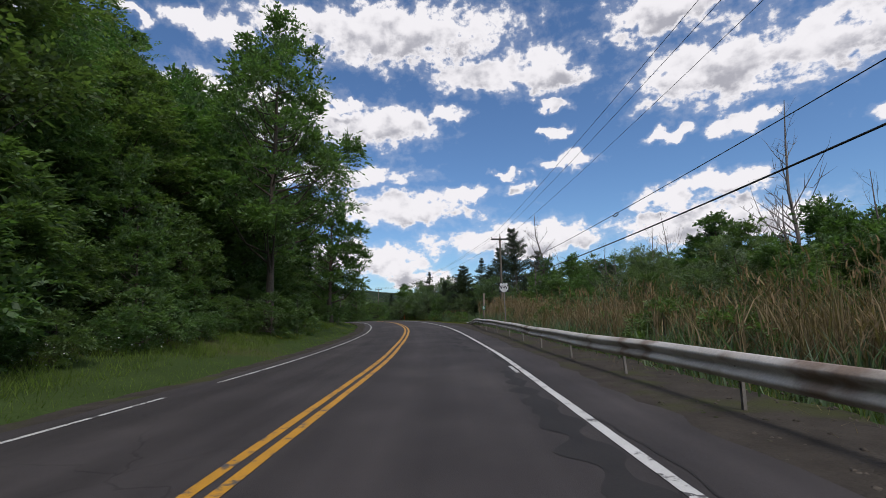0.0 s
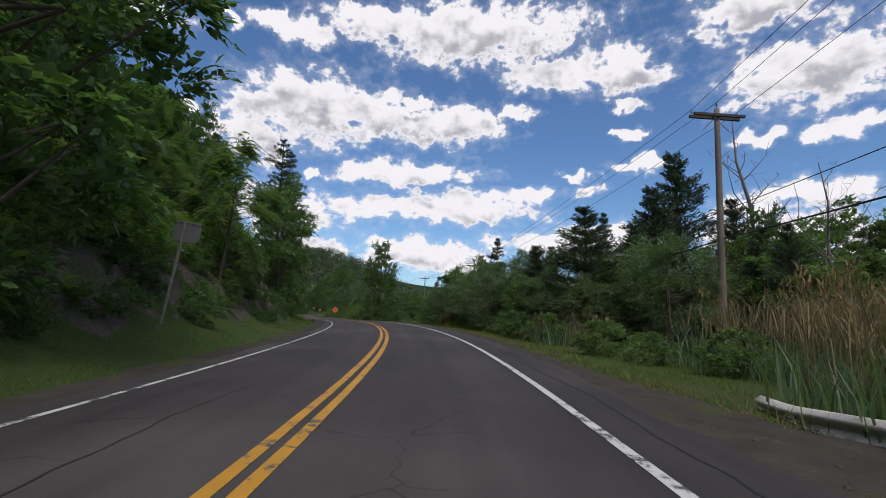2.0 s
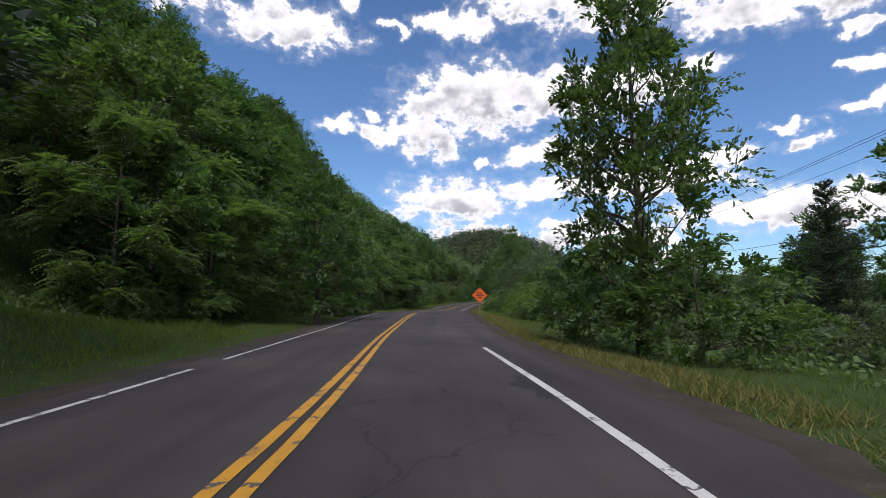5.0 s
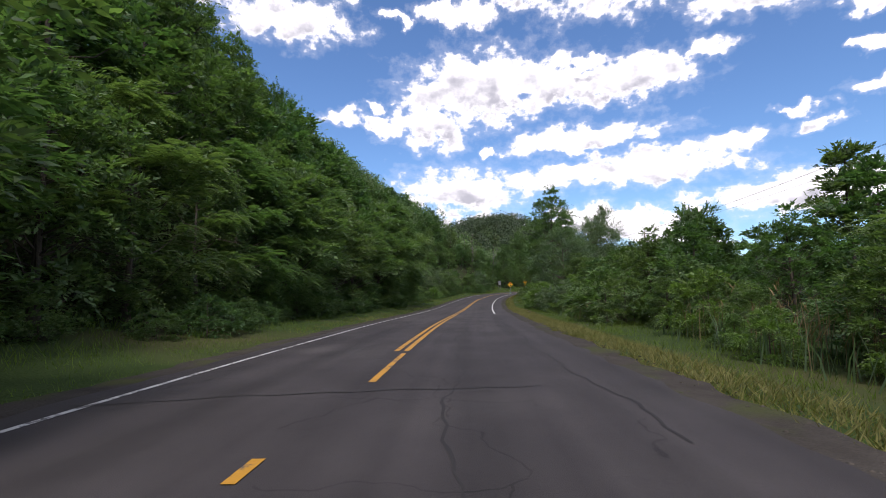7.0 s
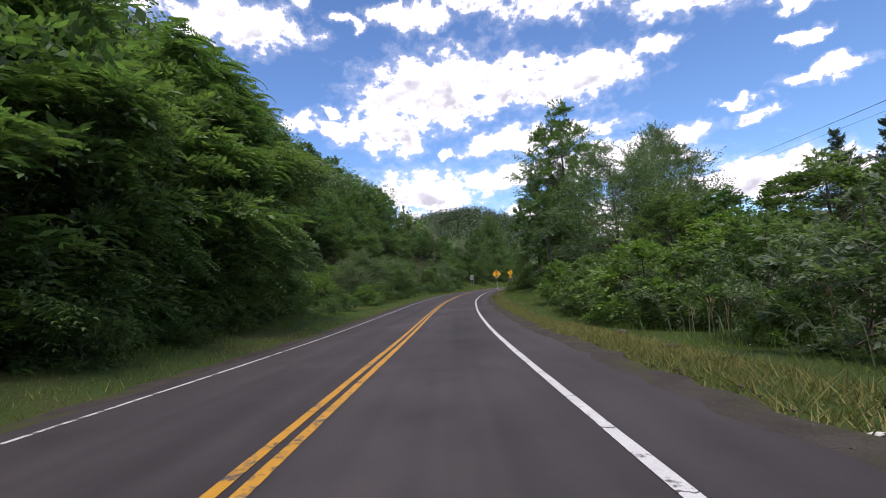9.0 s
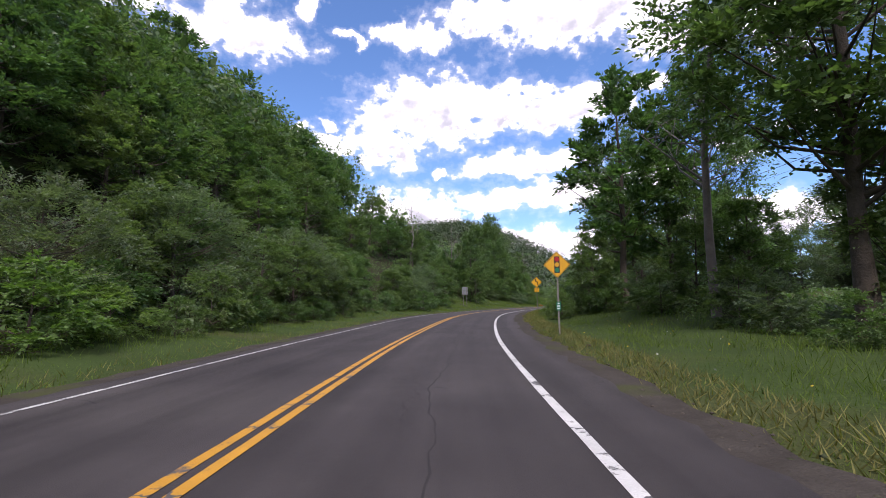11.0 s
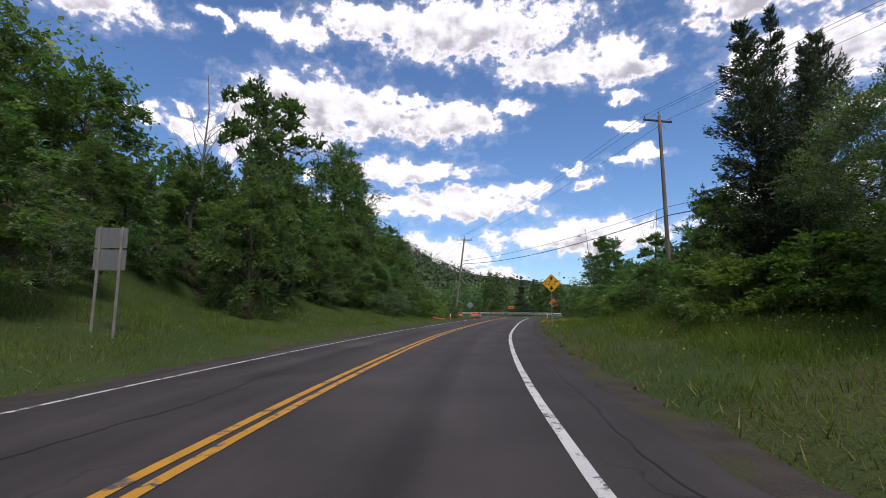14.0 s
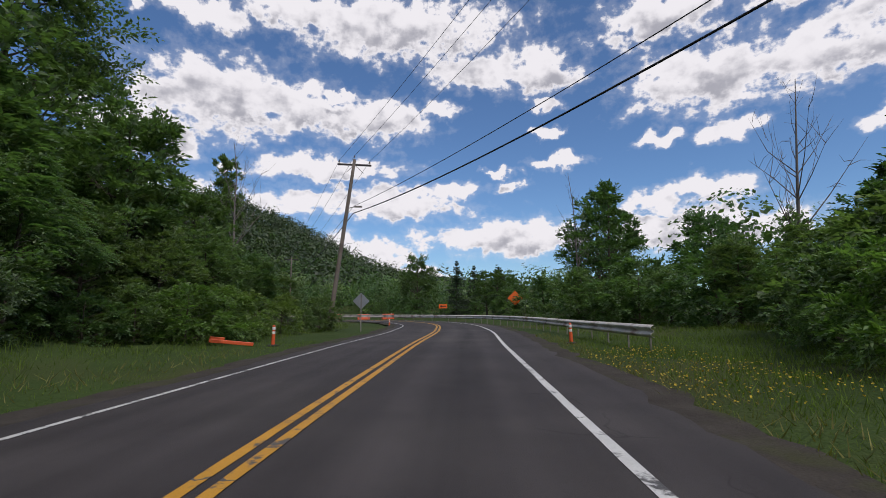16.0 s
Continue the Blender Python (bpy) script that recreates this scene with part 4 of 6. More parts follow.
TREES_PINE_B = [
    ("ash", -7.6, 95.6, 8.4, 0.95), ("ash", -5.6, 94.2, 7.4, 1.1), ("olive", -4.0, 91.0, 5.4, 0.9), ("olive", -7.4, 92.8, 4.8, 0.8), ("shrub", -9.8, 94.4, 3.4, 1.2), ("shrub2", -6.8, 90.6, 2.4, 1.1), ("olive", -3.4, 79.0, 6.2, 1.1), ("spruce", 0.8, 84.5, 8.6, 0.8),
    ("cedar", 3.5, 92, 9.8, 0.9), ("oak2", -9.5, 121.2, 9.9, 0.9), ("cedar", -13.1, 120.2, 7.6, 0.9),
    ("ash", -44.2, 124.3, 8.6, 1.0), ("ash", -41.1, 118.2, 8.0, 1.0), ("oak", -37, 112, 9.0, 0.9),
    ("slim", -31.6, 149.2, 8.3, 1.0), ("ash", -40.4, 159.8, 6.5, 0.85), ("oak", -38.4, 160.2, 7.2, 0.75), ("ash", -41.9, 168.0, 6.3, 0.8),
    ("ash", -40.0, 164.2, 5.9, 0.9), ("oak", -37.4, 155.6, 6.8, 0.8), ("cedar", -44.9, 186.6, 7.4, 0.7), ("cedar", -44.0, 183.6, 6.9, 0.7),
]
TREES_PINE = TREES_PINE_A + TREES_PINE_B
TREES_BEND_A = [
    ("oak2", -69.6, 227, 17.0, 0.85), ("oak2", -66.4, 230.5, 16.0, 0.75), ("tall2", -64.5, 228, 19.0, 0.7), ("ash", -71.2, 224.5, 6.4, 0.8), ("ash", -66.0, 219.6, 6.0, 0.8), ("tall2", -62.1, 211.7, 20.5, 0.9), ("olive", -56.1, 195.2, 10.5, 0.95),
    ("olive", -52.1, 202.2, 13.0, 0.8), ("olive", -53.6, 210.2, 15.5, 0.7), ("shrub2", -50.9, 182.8, 3.6, 1.2),
    ("ash", -50.4, 190.2, 6.4, 1.0), ("tall2", -69.1, 240.2, 17.5, 0.85), ("snag", -65.6, 216.2, 17.5, 0.9),
    ("spruce", -71.4, 257.0, 15.8, 0.74), ("cedar", -73.4, 269.0, 13.4, 0.72), ("ash", -74.6, 270.4, 7.6, 0.8), ("cedar", -72.8, 267.6, 11.2, 0.6), ("ash", -73.2, 272.4, 6.0, 0.9), ("ash", -74.6, 251.8, 7.6, 0.75),
    ("slim", -75.2, 256.4, 8.6, 1.2), ("ash", -74.3, 260.0, 7.2, 0.8),
]
TREES_BEND_B = [
    ("olive", -72.6, 264.0, 8.4, 0.8), ("ash", -72.0, 268.6, 7.6, 0.8), ("snag", -104.7, 263.6, 19.8, 1.0),
    ("snag2", -108.5, 266.0, 18.0, 0.8), ("snag2", -102.8, 276.6, 17.0, 0.8), ("ash", -86.6, 175.9, 19.5, 0.9),
]
TREES_BEND = TREES_BEND_A + TREES_BEND_B
TREES_END_A = [
    ("tall", -106.3, 311.0, 26.3, 0.8), ("ash", -98, 309, 13.5, 0.8), ("ash", -97.5, 314.5, 10.5, 0.9),
    ("ash", -99, 320, 8.2, 1.0), ("ash", -97.5, 325, 7.0, 0.9), ("oak", -101.5, 301.5, 17.0, 0.9),
    ("ash", -99, 296, 11.5, 0.8), ("ash", -96.2, 272.0, 9.4, 0.85), ("ash", -98.0, 278.5, 8.6, 0.9), ("ash", -98.4, 285.0, 8.4, 0.9), ("oak2", -99.2, 280.6, 17.0, 0.8), ("oak2", -97.6, 273.6, 14.4, 0.6),
    ("oak2", -108.5, 299.0, 19.0, 0.8), ("snag2", -101.2, 328.5, 17.2, 0.8), ("slim", -103.8, 332, 18.1, 0.7),
    ("oak2", -68.4, 300, 9.5, 1.0), ("oak2", -66.5, 332.5, 14.3, 0.9),
]
TREES_END_B = [
    ("oak", -63.6, 344.2, 16.0, 0.9), ("spruce", -70.6, 273.6, 16.5, 0.55), ("cedar", -70.2, 270.6, 13.5, 0.75),
    ("snag2", -64.6, 311.2, 14.0, 0.8), ("snag", -67.6, 337.2, 17.0, 0.6), ("oak", -86.1, 365.2, 11.5, 0.9),
    ("spruce", -79.6, 368.2, 10.6, 0.9), ("spruce", -76.1, 370.2, 10.0, 0.9), ("ash", -71.1, 366.2, 9.5, 0.9),
    ("cedar", -72.6, 363.2, 9.0, 0.9),
]
TREES_END = TREES_END_A + TREES_END_B
for kind, x, y, top, wide in TREES_START + TREES_PINE + TREES_BEND + TREES_END:
    plant(kind, x, y, 0, wide, top=top)

# belts of growth beside the road: from s, to s, d, spacing, least and most height, kinds
BELT_LEFT_A = [
    (-16, 44, -9.3, 1.9, 1.1, 2.2, "shrub3 shrub shrub3"), (-14, 46, -12.2, 3.6, 6, 9, "ash oak ash"), (47, 80, -8.9, 2.0, 1.2, 2.4, "shrub shrub3 shrub2"),
    (47, 92, -6.7, 1.4, 0.5, 1.2, "shrub shrub3 shrub3"), (47, 94, -7.7, 1.2, 0.8, 1.7, "shrub shrub3 shrub"), (80, 98, -9.2, 1.9, 1.2, 2.4, "shrub shrub3 shrub"),
    (112, 187, -8.2, 1.9, 1.1, 2.3, "shrub3 shrub shrub3"), (-16, 47, -10.8, 3.2, 3.0, 5.5, "ash sumac shrub3"), (-20, 50, -15.5, 6.5, 12, 16, "oak tall2 oak"),
]
BELT_LEFT_B = [
    (-20, 80, -23, 7, 15, 19, "tall tall2"), (49, 78, -11.8, 3.0, 3.6, 5.6, "sumac ash sumac"), (49, 92, -15.5, 4.5, 7, 10, "ash oak sumac"),
    (84, 118, -15, 2.8, 2.5, 4.5, "ash shrub3 shrub"), (80, 118, -19, 4.2, 5.5, 8, "ash sumac ash"), (80, 125, -26, 6, 9, 13, "oak ash"),
    (112, 187, -9.8, 3.3, 7.5, 9.8, "sumac sumac ash"), (160, 178, -11.5, 3.4, 9.5, 12.5, "sumac ash sumac"), (177, 191, -9.8, 3.4, 10.5, 12.4, "sumac ash sumac"),
]
BELT_LEFT_C = [
    (112, 187, -15, 5, 11, 14.5, "oak ash oak2"), (188, 197, -9.8, 3.0, 12.0, 13.5, "sumac"),
]
BELT_LEFT = BELT_LEFT_A + BELT_LEFT_B + BELT_LEFT_C
BELT_LEFT_ON_A = [
    (112, 187, -22, 7, 14, 17, "tall tall2"), (189, 222, -9.2, 3.2, 1.2, 2.6, "shrub shrub2 shrub3"), (189, 224, -12.5, 3.6, 2.2, 4.2, "shrub shrub2 ash"),
    (222, 277, -11, 3.0, 4.8, 6.8, "ash olive ash"), (215, 262, -16, 4.4, 7, 9.5, "ash oak"), (200, 262, -20.5, 4.6, 8, 11, "oak ash"),
    (276, 306, -15.0, 3.0, 4.0, 6.0, "ash sumac ash"), (306, 328, -11.5, 3.0, 4.5, 6.5, "ash sumac ash"), (302, 326, -17, 4.0, 8, 10.5, "ash oak"),
]
BELT_LEFT_ON_B = [
    (306, 326, -14, 3.0, 6.0, 8, "ash oak ash"), (222, 262, -24.5, 3.4, 4, 6, "ash oak sumac"), (226, 262, -28.5, 3.8, 4.5, 6.5, "ash oak"),
    (225, 256, -34, 5, 5, 7.5, "oak ash"), (256, 290, -32, 5.5, 9, 12, "oak ash"), (256, 290, -42, 6.5, 10, 13, "oak tall2"),
    (256, 290, -54, 7, 10, 13, "oak tall"), (279, 307, -13.0, 2.3, 1.6, 3.0, "shrub shrub4 shrub3"), (308, 328, -9.5, 2.2, 1.4, 2.8, "shrub shrub4 shrub3"),
]
BELT_LEFT_ON_C = [
    (262, 325, -18, 4.5, 5.5, 7.5, "ash oak oak2"), (188, 215, -18.5, 4.0, 5, 7.5, "oak ash"), (186, 230, -25, 5, 8, 11, "oak oak2"),
    (322, 340, -8.5, 2.6, 1.4, 2.6, "shrub2 shrub"), (325, 350, -14, 3.6, 4, 6, "ash oak"), (210, 275, -25, 7.5, 10, 14, "oak oak2 tall"),
    (222, 276, -9.0, 2.2, 1.4, 2.6, "shrub3 shrub shrub"),
]
BELT_LEFT_ON = BELT_LEFT_ON_A + BELT_LEFT_ON_B + BELT_LEFT_ON_C + [(194, 220, -15.5, 3.2, 3, 5, "ash shrub3 shrub")]
BELT_RIGHT_A = [
    (-5, 64, 18.5, 3.0, 4.6, 6.6, "oak ash cedar oak ash"), (2, 66, 20.5, 5.5, 7.0, 9.0, "snag2 snag2 oak2"), (20, 70, 23, 3.6, 6.0, 8.4, "oak ash cedar"), (-5, 60, 29, 6, 5, 8, "oak cedar oak2"), (-5, 44, 14, 3.0, 1.8, 3.2, "shrub shrub3 shrub4"),
    (-5, 46, 10.5, 3.6, 1.0, 1.9, "shrub3 shrub4"), (51, 58, 8.8, 2.0, 1.0, 1.5, "shrub2 shrub shrub2"), (62, 88, 9.8, 2.4, 3.8, 5.4, "olive olive ash olive"),
    (62, 75, 7.6, 1.9, 0.9, 1.8, "shrub4 shrub shrub4"), (130, 180, 9.6, 2.6, 0.9, 1.6, "shrub shrub2 shrub4"), (62, 89, 13.5, 3.6, 5.5, 7.5, "olive ash olive"),
]
BELT_RIGHT_B = [
    (96, 130, 16, 3.4, 1.2, 2.4, "shrub shrub4 shrub2"), (98, 135, 24, 5, 2.5, 4.5, "ash shrub"),
]
BELT_RIGHT_C = [
    (6, 26, 13.0, 2.2, 3.4, 5.0, "ash olive oak snag2"), (0, 44, 8.9, 2.5, 1.2, 2.0, "shrub shrub4 shrub3 shrub"), (18, 44, 12.0, 2.2, 1.9, 2.9, "shrub shrub3 shrub4"), (-2, 42, 7.6, 2.0, 0.5, 0.9, "shrub3 shrub shrub4"),
]
BELT_RIGHT = BELT_RIGHT_A + BELT_RIGHT_B + BELT_RIGHT_C
BELT_RIGHT_ON_A = [
    (130, 172, 10.6, 2.8, 2.2, 3.5, "shrub ash shrub2"), (130, 190, 14.5, 5.0, 4.6, 7.0, "sumac oak2 ash"), (172, 205, 9.8, 3.0, 2.4, 3.8, "shrub2 shrub shrub4"),
    (206, 236, 12.5, 3.2, 1.4, 2.6, "shrub shrub3 shrub4"), (236, 262, 10.2, 3.0, 2.2, 3.4, "shrub shrub4 shrub"), (185, 262, 17, 5, 5, 8, "ash oak2"),
    (238, 262, 8.2, 2.0, 1.2, 2.4, "shrub shrub2 shrub4"), (246, 262, 11.0, 2.4, 2.4, 3.8, "shrub ash shrub2"), (262, 288, 10.8, 2.2, 1.5, 2.7, "shrub2 shrub2 shrub"),
]
BELT_RIGHT_ON_B = [
    (294, 319, 13.0, 2.8, 3.0, 4.6, "ash oak2 shrub ash"), (296, 319, 10.6, 2.2, 1.6, 2.8, "shrub shrub3 shrub2"),
    (262, 300, 14, 3.4, 2.2, 3.8, "shrub shrub2"), (262, 300, 20, 5, 4, 7, "ash oak2"), (300, 345, 12.5, 3.2, 3.2, 4.8, "shrub ash shrub3"),
    (300, 372, 19, 5, 5, 8, "ash oak2 oak"), (335, 380, 13, 4, 2.5, 5, "ash shrub"),
]
BELT_RIGHT_ON = BELT_RIGHT_ON_A + BELT_RIGHT_ON_B
rr = random.Random(3)
for s0, s1, d, gap, low, high, kinds in BELT_LEFT + BELT_LEFT_ON + BELT_RIGHT + BELT_RIGHT_ON:
    s = s0
    while s < s1:
        plant_sd(rr.choice(kinds.split()), s + rr.uniform(-0.3, 0.3) * gap, d + rr.uniform(-0.12, 0.12) * abs(d), rr.uniform(low, high), rr.uniform(0.85, 1.2))
        s += gap * rr.uniform(0.8, 1.2)


# the scattered trees of the low ground beyond the road, on the side away from the hill
for s0, d0, d1, n in ((10, 34, 75, 60), (60, 30, 80, 60), (120, 24, 70, 70), (190, 26, 70, 60), (250, 28, 70, 60)):
    for i in range(n):
        plant_sd(rr.choice("oak ash olive oak2 cedar".split()), s0 + rr.uniform(-5, 70), rr.uniform(d0, d1), rr.uniform(4.5, 9.0), rr.uniform(0.8, 1.1))


def crown_shell(rng, c, r, k, size, squash=0.9):
    """Sprays of leaves laid over the upper side of a rounded crown, facing out of it."""
    o = rng_dirs(rng, k)
    o[:, 2] = np.abs(o[:, 2]) * 1.3 - 0.45
    o = unit(o)
    bulge = 1 + 0.16 * np.sin(o @ rng_dirs(rng, 3).T * 5.0).sum(1)
    p = c + o * np.array([r, r, r * squash]) * (bulge * rng.uniform(0.86, 1.06, k))[:, None]
    n = unit(o + np.array([0, 0, 0.25]) + rng.normal(0, 0.42, (k, 3)))
    a = unit(np.cross(n, rng_dirs(rng, k)))
    b = np.cross(n, a)
    L, W = (size * rng.uniform(0.6, 1.3, k))[:, None], (size * 0.72 * rng.uniform(0.6, 1.3, k))[:, None]
    v = np.stack([p - a * L * 0.5, p + b * W * 0.5 - n * W * 0.12, p + a * L * 0.55, p - b * W * 0.5 - n * W * 0.12], 1).reshape(-1, 3)
    return v, np.arange(len(v)).reshape(-1, 4)


def far_wood():
    """The wooded hillside: crowns of leaf clumps in one mesh."""
    rng = np.random.default_rng(5)
    vs, lv = [], []
    for count, s0, s1, d0, d1 in ((2100, 0, 440, -27, -135), (200, 150, 270, -19, -30), (260, 345, 460, 24, 120), (560, 370, 480, 30, 260)):
        s, d = rng.uniform(s0, s1, count), d0 + (d1 - d0) * rng.random(count)
        P = on_road(s, d)
        P = P[np.abs(road_coords(P[:, 0], P[:, 1])[1]) > 23]
        Z = ground_z(P[:, 0], P[:, 1])
        for (x, y, _), z in zip(P, Z):
            h, r = rng.uniform(7, 12.5), rng.uniform(2.6, 4.4)
            if y > 345:
                h, r = rng.uniform(3.5, 10), rng.uniform(1.8, 3.6)
            near = abs(road_coords(x, y)[1][0]) < 48
            c = np.array([x, y, z + h - r * 0.9])
            vs.append(crown_shell(rng, c, r, *((260, 0.46) if near else (100, 0.95)))[0])
            lv.append(inner_leaves(rng, c[None], np.array([r * 1.15]), 44))
    # the wooded hill ahead, round which the road bends; cloud shade is painted into its leaves
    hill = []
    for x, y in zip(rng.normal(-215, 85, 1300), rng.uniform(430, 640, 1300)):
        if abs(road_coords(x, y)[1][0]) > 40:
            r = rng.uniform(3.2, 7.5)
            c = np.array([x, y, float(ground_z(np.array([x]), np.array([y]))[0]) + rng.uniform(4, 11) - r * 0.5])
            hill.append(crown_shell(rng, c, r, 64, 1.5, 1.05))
    tagged(new("far_wood", quick("far_wood", *join(*hill), M["leaf_hill_shaded"])), "dark green crowns on the wooded hill ahead, cloud shade in their colour", "woodland", kind="stuff")
    # neighbouring crowns differ in tone
    for k, (mat, tone) in enumerate((("leaf_a", "dark green"), ("leaf_b", "mid-green"), ("leaf_d", "bright green"))):
        pick = [i for i in range(len(vs)) if (i * 7919) % 10 in ((0, 1, 2, 3, 4, 5), (6, 7, 8), (9,))[k]]
        v = np.concatenate([vs[i] for i in pick])
        tagged(new("far_wood", quick("far_wood", v, np.arange(len(v)).reshape(-1, 4), M[mat])), "dense wooded hillside, its " + tone + " crowns", "woodland", kind="stuff")
    tagged(new("far_wood", quick("far_wood", *join(*lv), M["leaf_a"])), "shaded inner foliage of the wooded hillside", "woodland", kind="stuff")



def make_undergrowth():
    """Low brush, brambles and saplings under the trees, too many to count."""
    rng = np.random.default_rng(15)
    sets = {"leaf_a": [], "leaf_b": []}
    for n, s0, s1, d0, d1, h in ((16000, -8, 48, -9.5, -24, 0.8), (9000, 47, 100, -8.5, -24, 0.8), (20000, 108, 190, -8.8, -26, 0.9), (26000, 188, 270, -8.8, -40, 1.0), (12000, 270, 325, -14, -32, 0.9), (9000, 60, 135, 9, 26, 0.6), (7000, 185, 262, 11, 24, 0.6)):
        s, d = rng.uniform(s0, s1, n), d0 + (d1 - d0) * rng.random(n)
        p = on_road(s, d)
        patch = 0.55 + 0.45 * np.sin(s * 0.9 + d * 0.5) * np.cos(d * 0.8 - s * 0.3)
        p[:, 2] = ground_z(p[:, 0], p[:, 1]) + h * patch * rng.random(n)
        out = np.tile(np.array([0, 0, 1.0]), (n, 1))
        which = "leaf_b" if n % 4000 else "leaf_a"
        sets[which].append(leaf_cloud(rng, p, out, 0.22, 0.14))
    for mat, pieces in sets.items():
        if pieces:
            tagged(new("undergrowth", quick("undergrowth", *join(*pieces), M[mat])), "low leafy brush covering the ground under the trees", "undergrowth", kind="stuff")


make_undergrowth()


far_wood()


# ---------------------------------------------------------------- grass, reeds and flowers
def blades(rng, x, y, z, height, width, lean=0.35):
    """Single bent blades, two triangles each."""
    n = len(x)
    az = rng.uniform(0, 2 * np.pi, n)
    side = np.stack([np.cos(az), np.sin(az), 0 * az], 1) * (width / 2)[:, None]
    bend = rng.normal(0, lean, (n, 2)) * height[:, None]
    base = np.stack([x, y, z], 1)
    mid = base + np.column_stack([bend * 0.35, height * 0.6])
    tip = base + np.column_stack([bend, height])
    v = np.stack([base - side, base + side, mid + side * 0.7, tip, mid - side * 0.7], 1).reshape(-1, 3)
    i = np.arange(n)[:, None] * 5
    f = np.concatenate([i + [0, 1, 2], i + [0, 2, 4], i + [4, 2, 3]])
    return v, f


def short_blades(rng, x, y, z, height, width, lean=0.45):
    """Pointed blades of one triangle for the close turf."""
    n = len(x)
    az = rng.uniform(0, 2 * np.pi, n)
    side = np.stack([np.cos(az), np.sin(az), 0 * az], 1) * (width / 2)[:, None]
    base = np.stack([x, y, z], 1)
    tip = base + np.column_stack([rng.normal(0, lean, (n, 2)) * height[:, None], height])
    return np.stack([base - side, base + side, tip], 1).reshape(-1, 3), np.arange(3 * n).reshape(n, 3)


def scatter(rng, n, s0, s1, d0, d1, power=1.0):
    s = rng.uniform(s0, s1, n)
    d = d0 + (d1 - d0) * rng.random(n) ** power
    p = on_road(s, d)
    return p[:, 0], p[:, 1], s, d


def make_grass():
    rng = np.random.default_rng(8)
    sets = []
    for n, s0, s1, d0, d1, h0, h1 in ((105000, 44, 325, 4.9, 7.8, 0.06, 0.19), (60000, 44, 345, 7.0, 12.5, 0.15, 0.42), (100000, -4, 325, -4.3, -7.8, 0.06, 0.22), (26000, -4, 48, -6.2, -10.2, 0.15, 0.45), (50000, -4, 345, -6.8, -11.0, 0.18, 0.50),
                                      (60000, 238, 325, 5.6, 14.5, 0.12, 0.38), (45000, 266, 314, -6, -13.5, 0.12, 0.36), (75000, 76, 114, -5.2, -16, 0.15, 0.45), (52000, 258, 305, 7.5, 14.5, 0.22, 0.55), (2500, -6, 46, 6.4, 7.4, 0.12, 0.4)):
        x, y, s, d = scatter(rng, n, s0, s1, d0, d1)
        keep = np.sin(s * 1.7 + d * 2.1) + np.sin(s * 0.61 - d * 1.3) + rng.normal(0, 0.9, n) > -0.9
        keep &= np.abs(d) > np.where(d < 0, np.interp(s, *LEFT_LANE) + 1.15, 4.85)
        x, y = x[keep], y[keep]
        h = rng.uniform(h0, h1, len(x)) * (0.75 + 0.25 * np.sin(s[keep] * 0.9) * np.cos(d[keep] * 1.4 + s[keep] * 0.2))
        sets.append(short_blades(rng, x, y, ground_z(x, y) - 0.03, h, 0.014 + 0.022 * h))
    v, f = join(*sets)
    tagged(new("grass", quick("grass", v, f, M["grass"])), "rough green verge grass", "grass", kind="stuff")
    sets = []
    for n, s0, s1, d0, d1 in ((42000, 100, 190, 4.9, 6.6), (13000, 190, 262, 4.9, 6.2), (3500, 262, 330, 4.9, 5.8), (5000, 44, 100, 4.9, 6.0), (7000, -5, 46, 5.3, 7.5), (5000, 150, 320, -4.9, -6.0)):
        x, y, s, d = scatter(rng, n, s0, s1, d0, d1)
        h = rng.uniform(0.06, 0.24, n)
        sets.append(short_blades(rng, x, y, ground_z(x, y) - 0.03, h, 0.018 + 0.04 * h, 0.7))
    v, f = join(*sets)
    tagged(new("grass", quick("grass", v, f, M["dry"])), "dry straw-coloured grass among the green", "grass", kind="stuff")


make_grass()


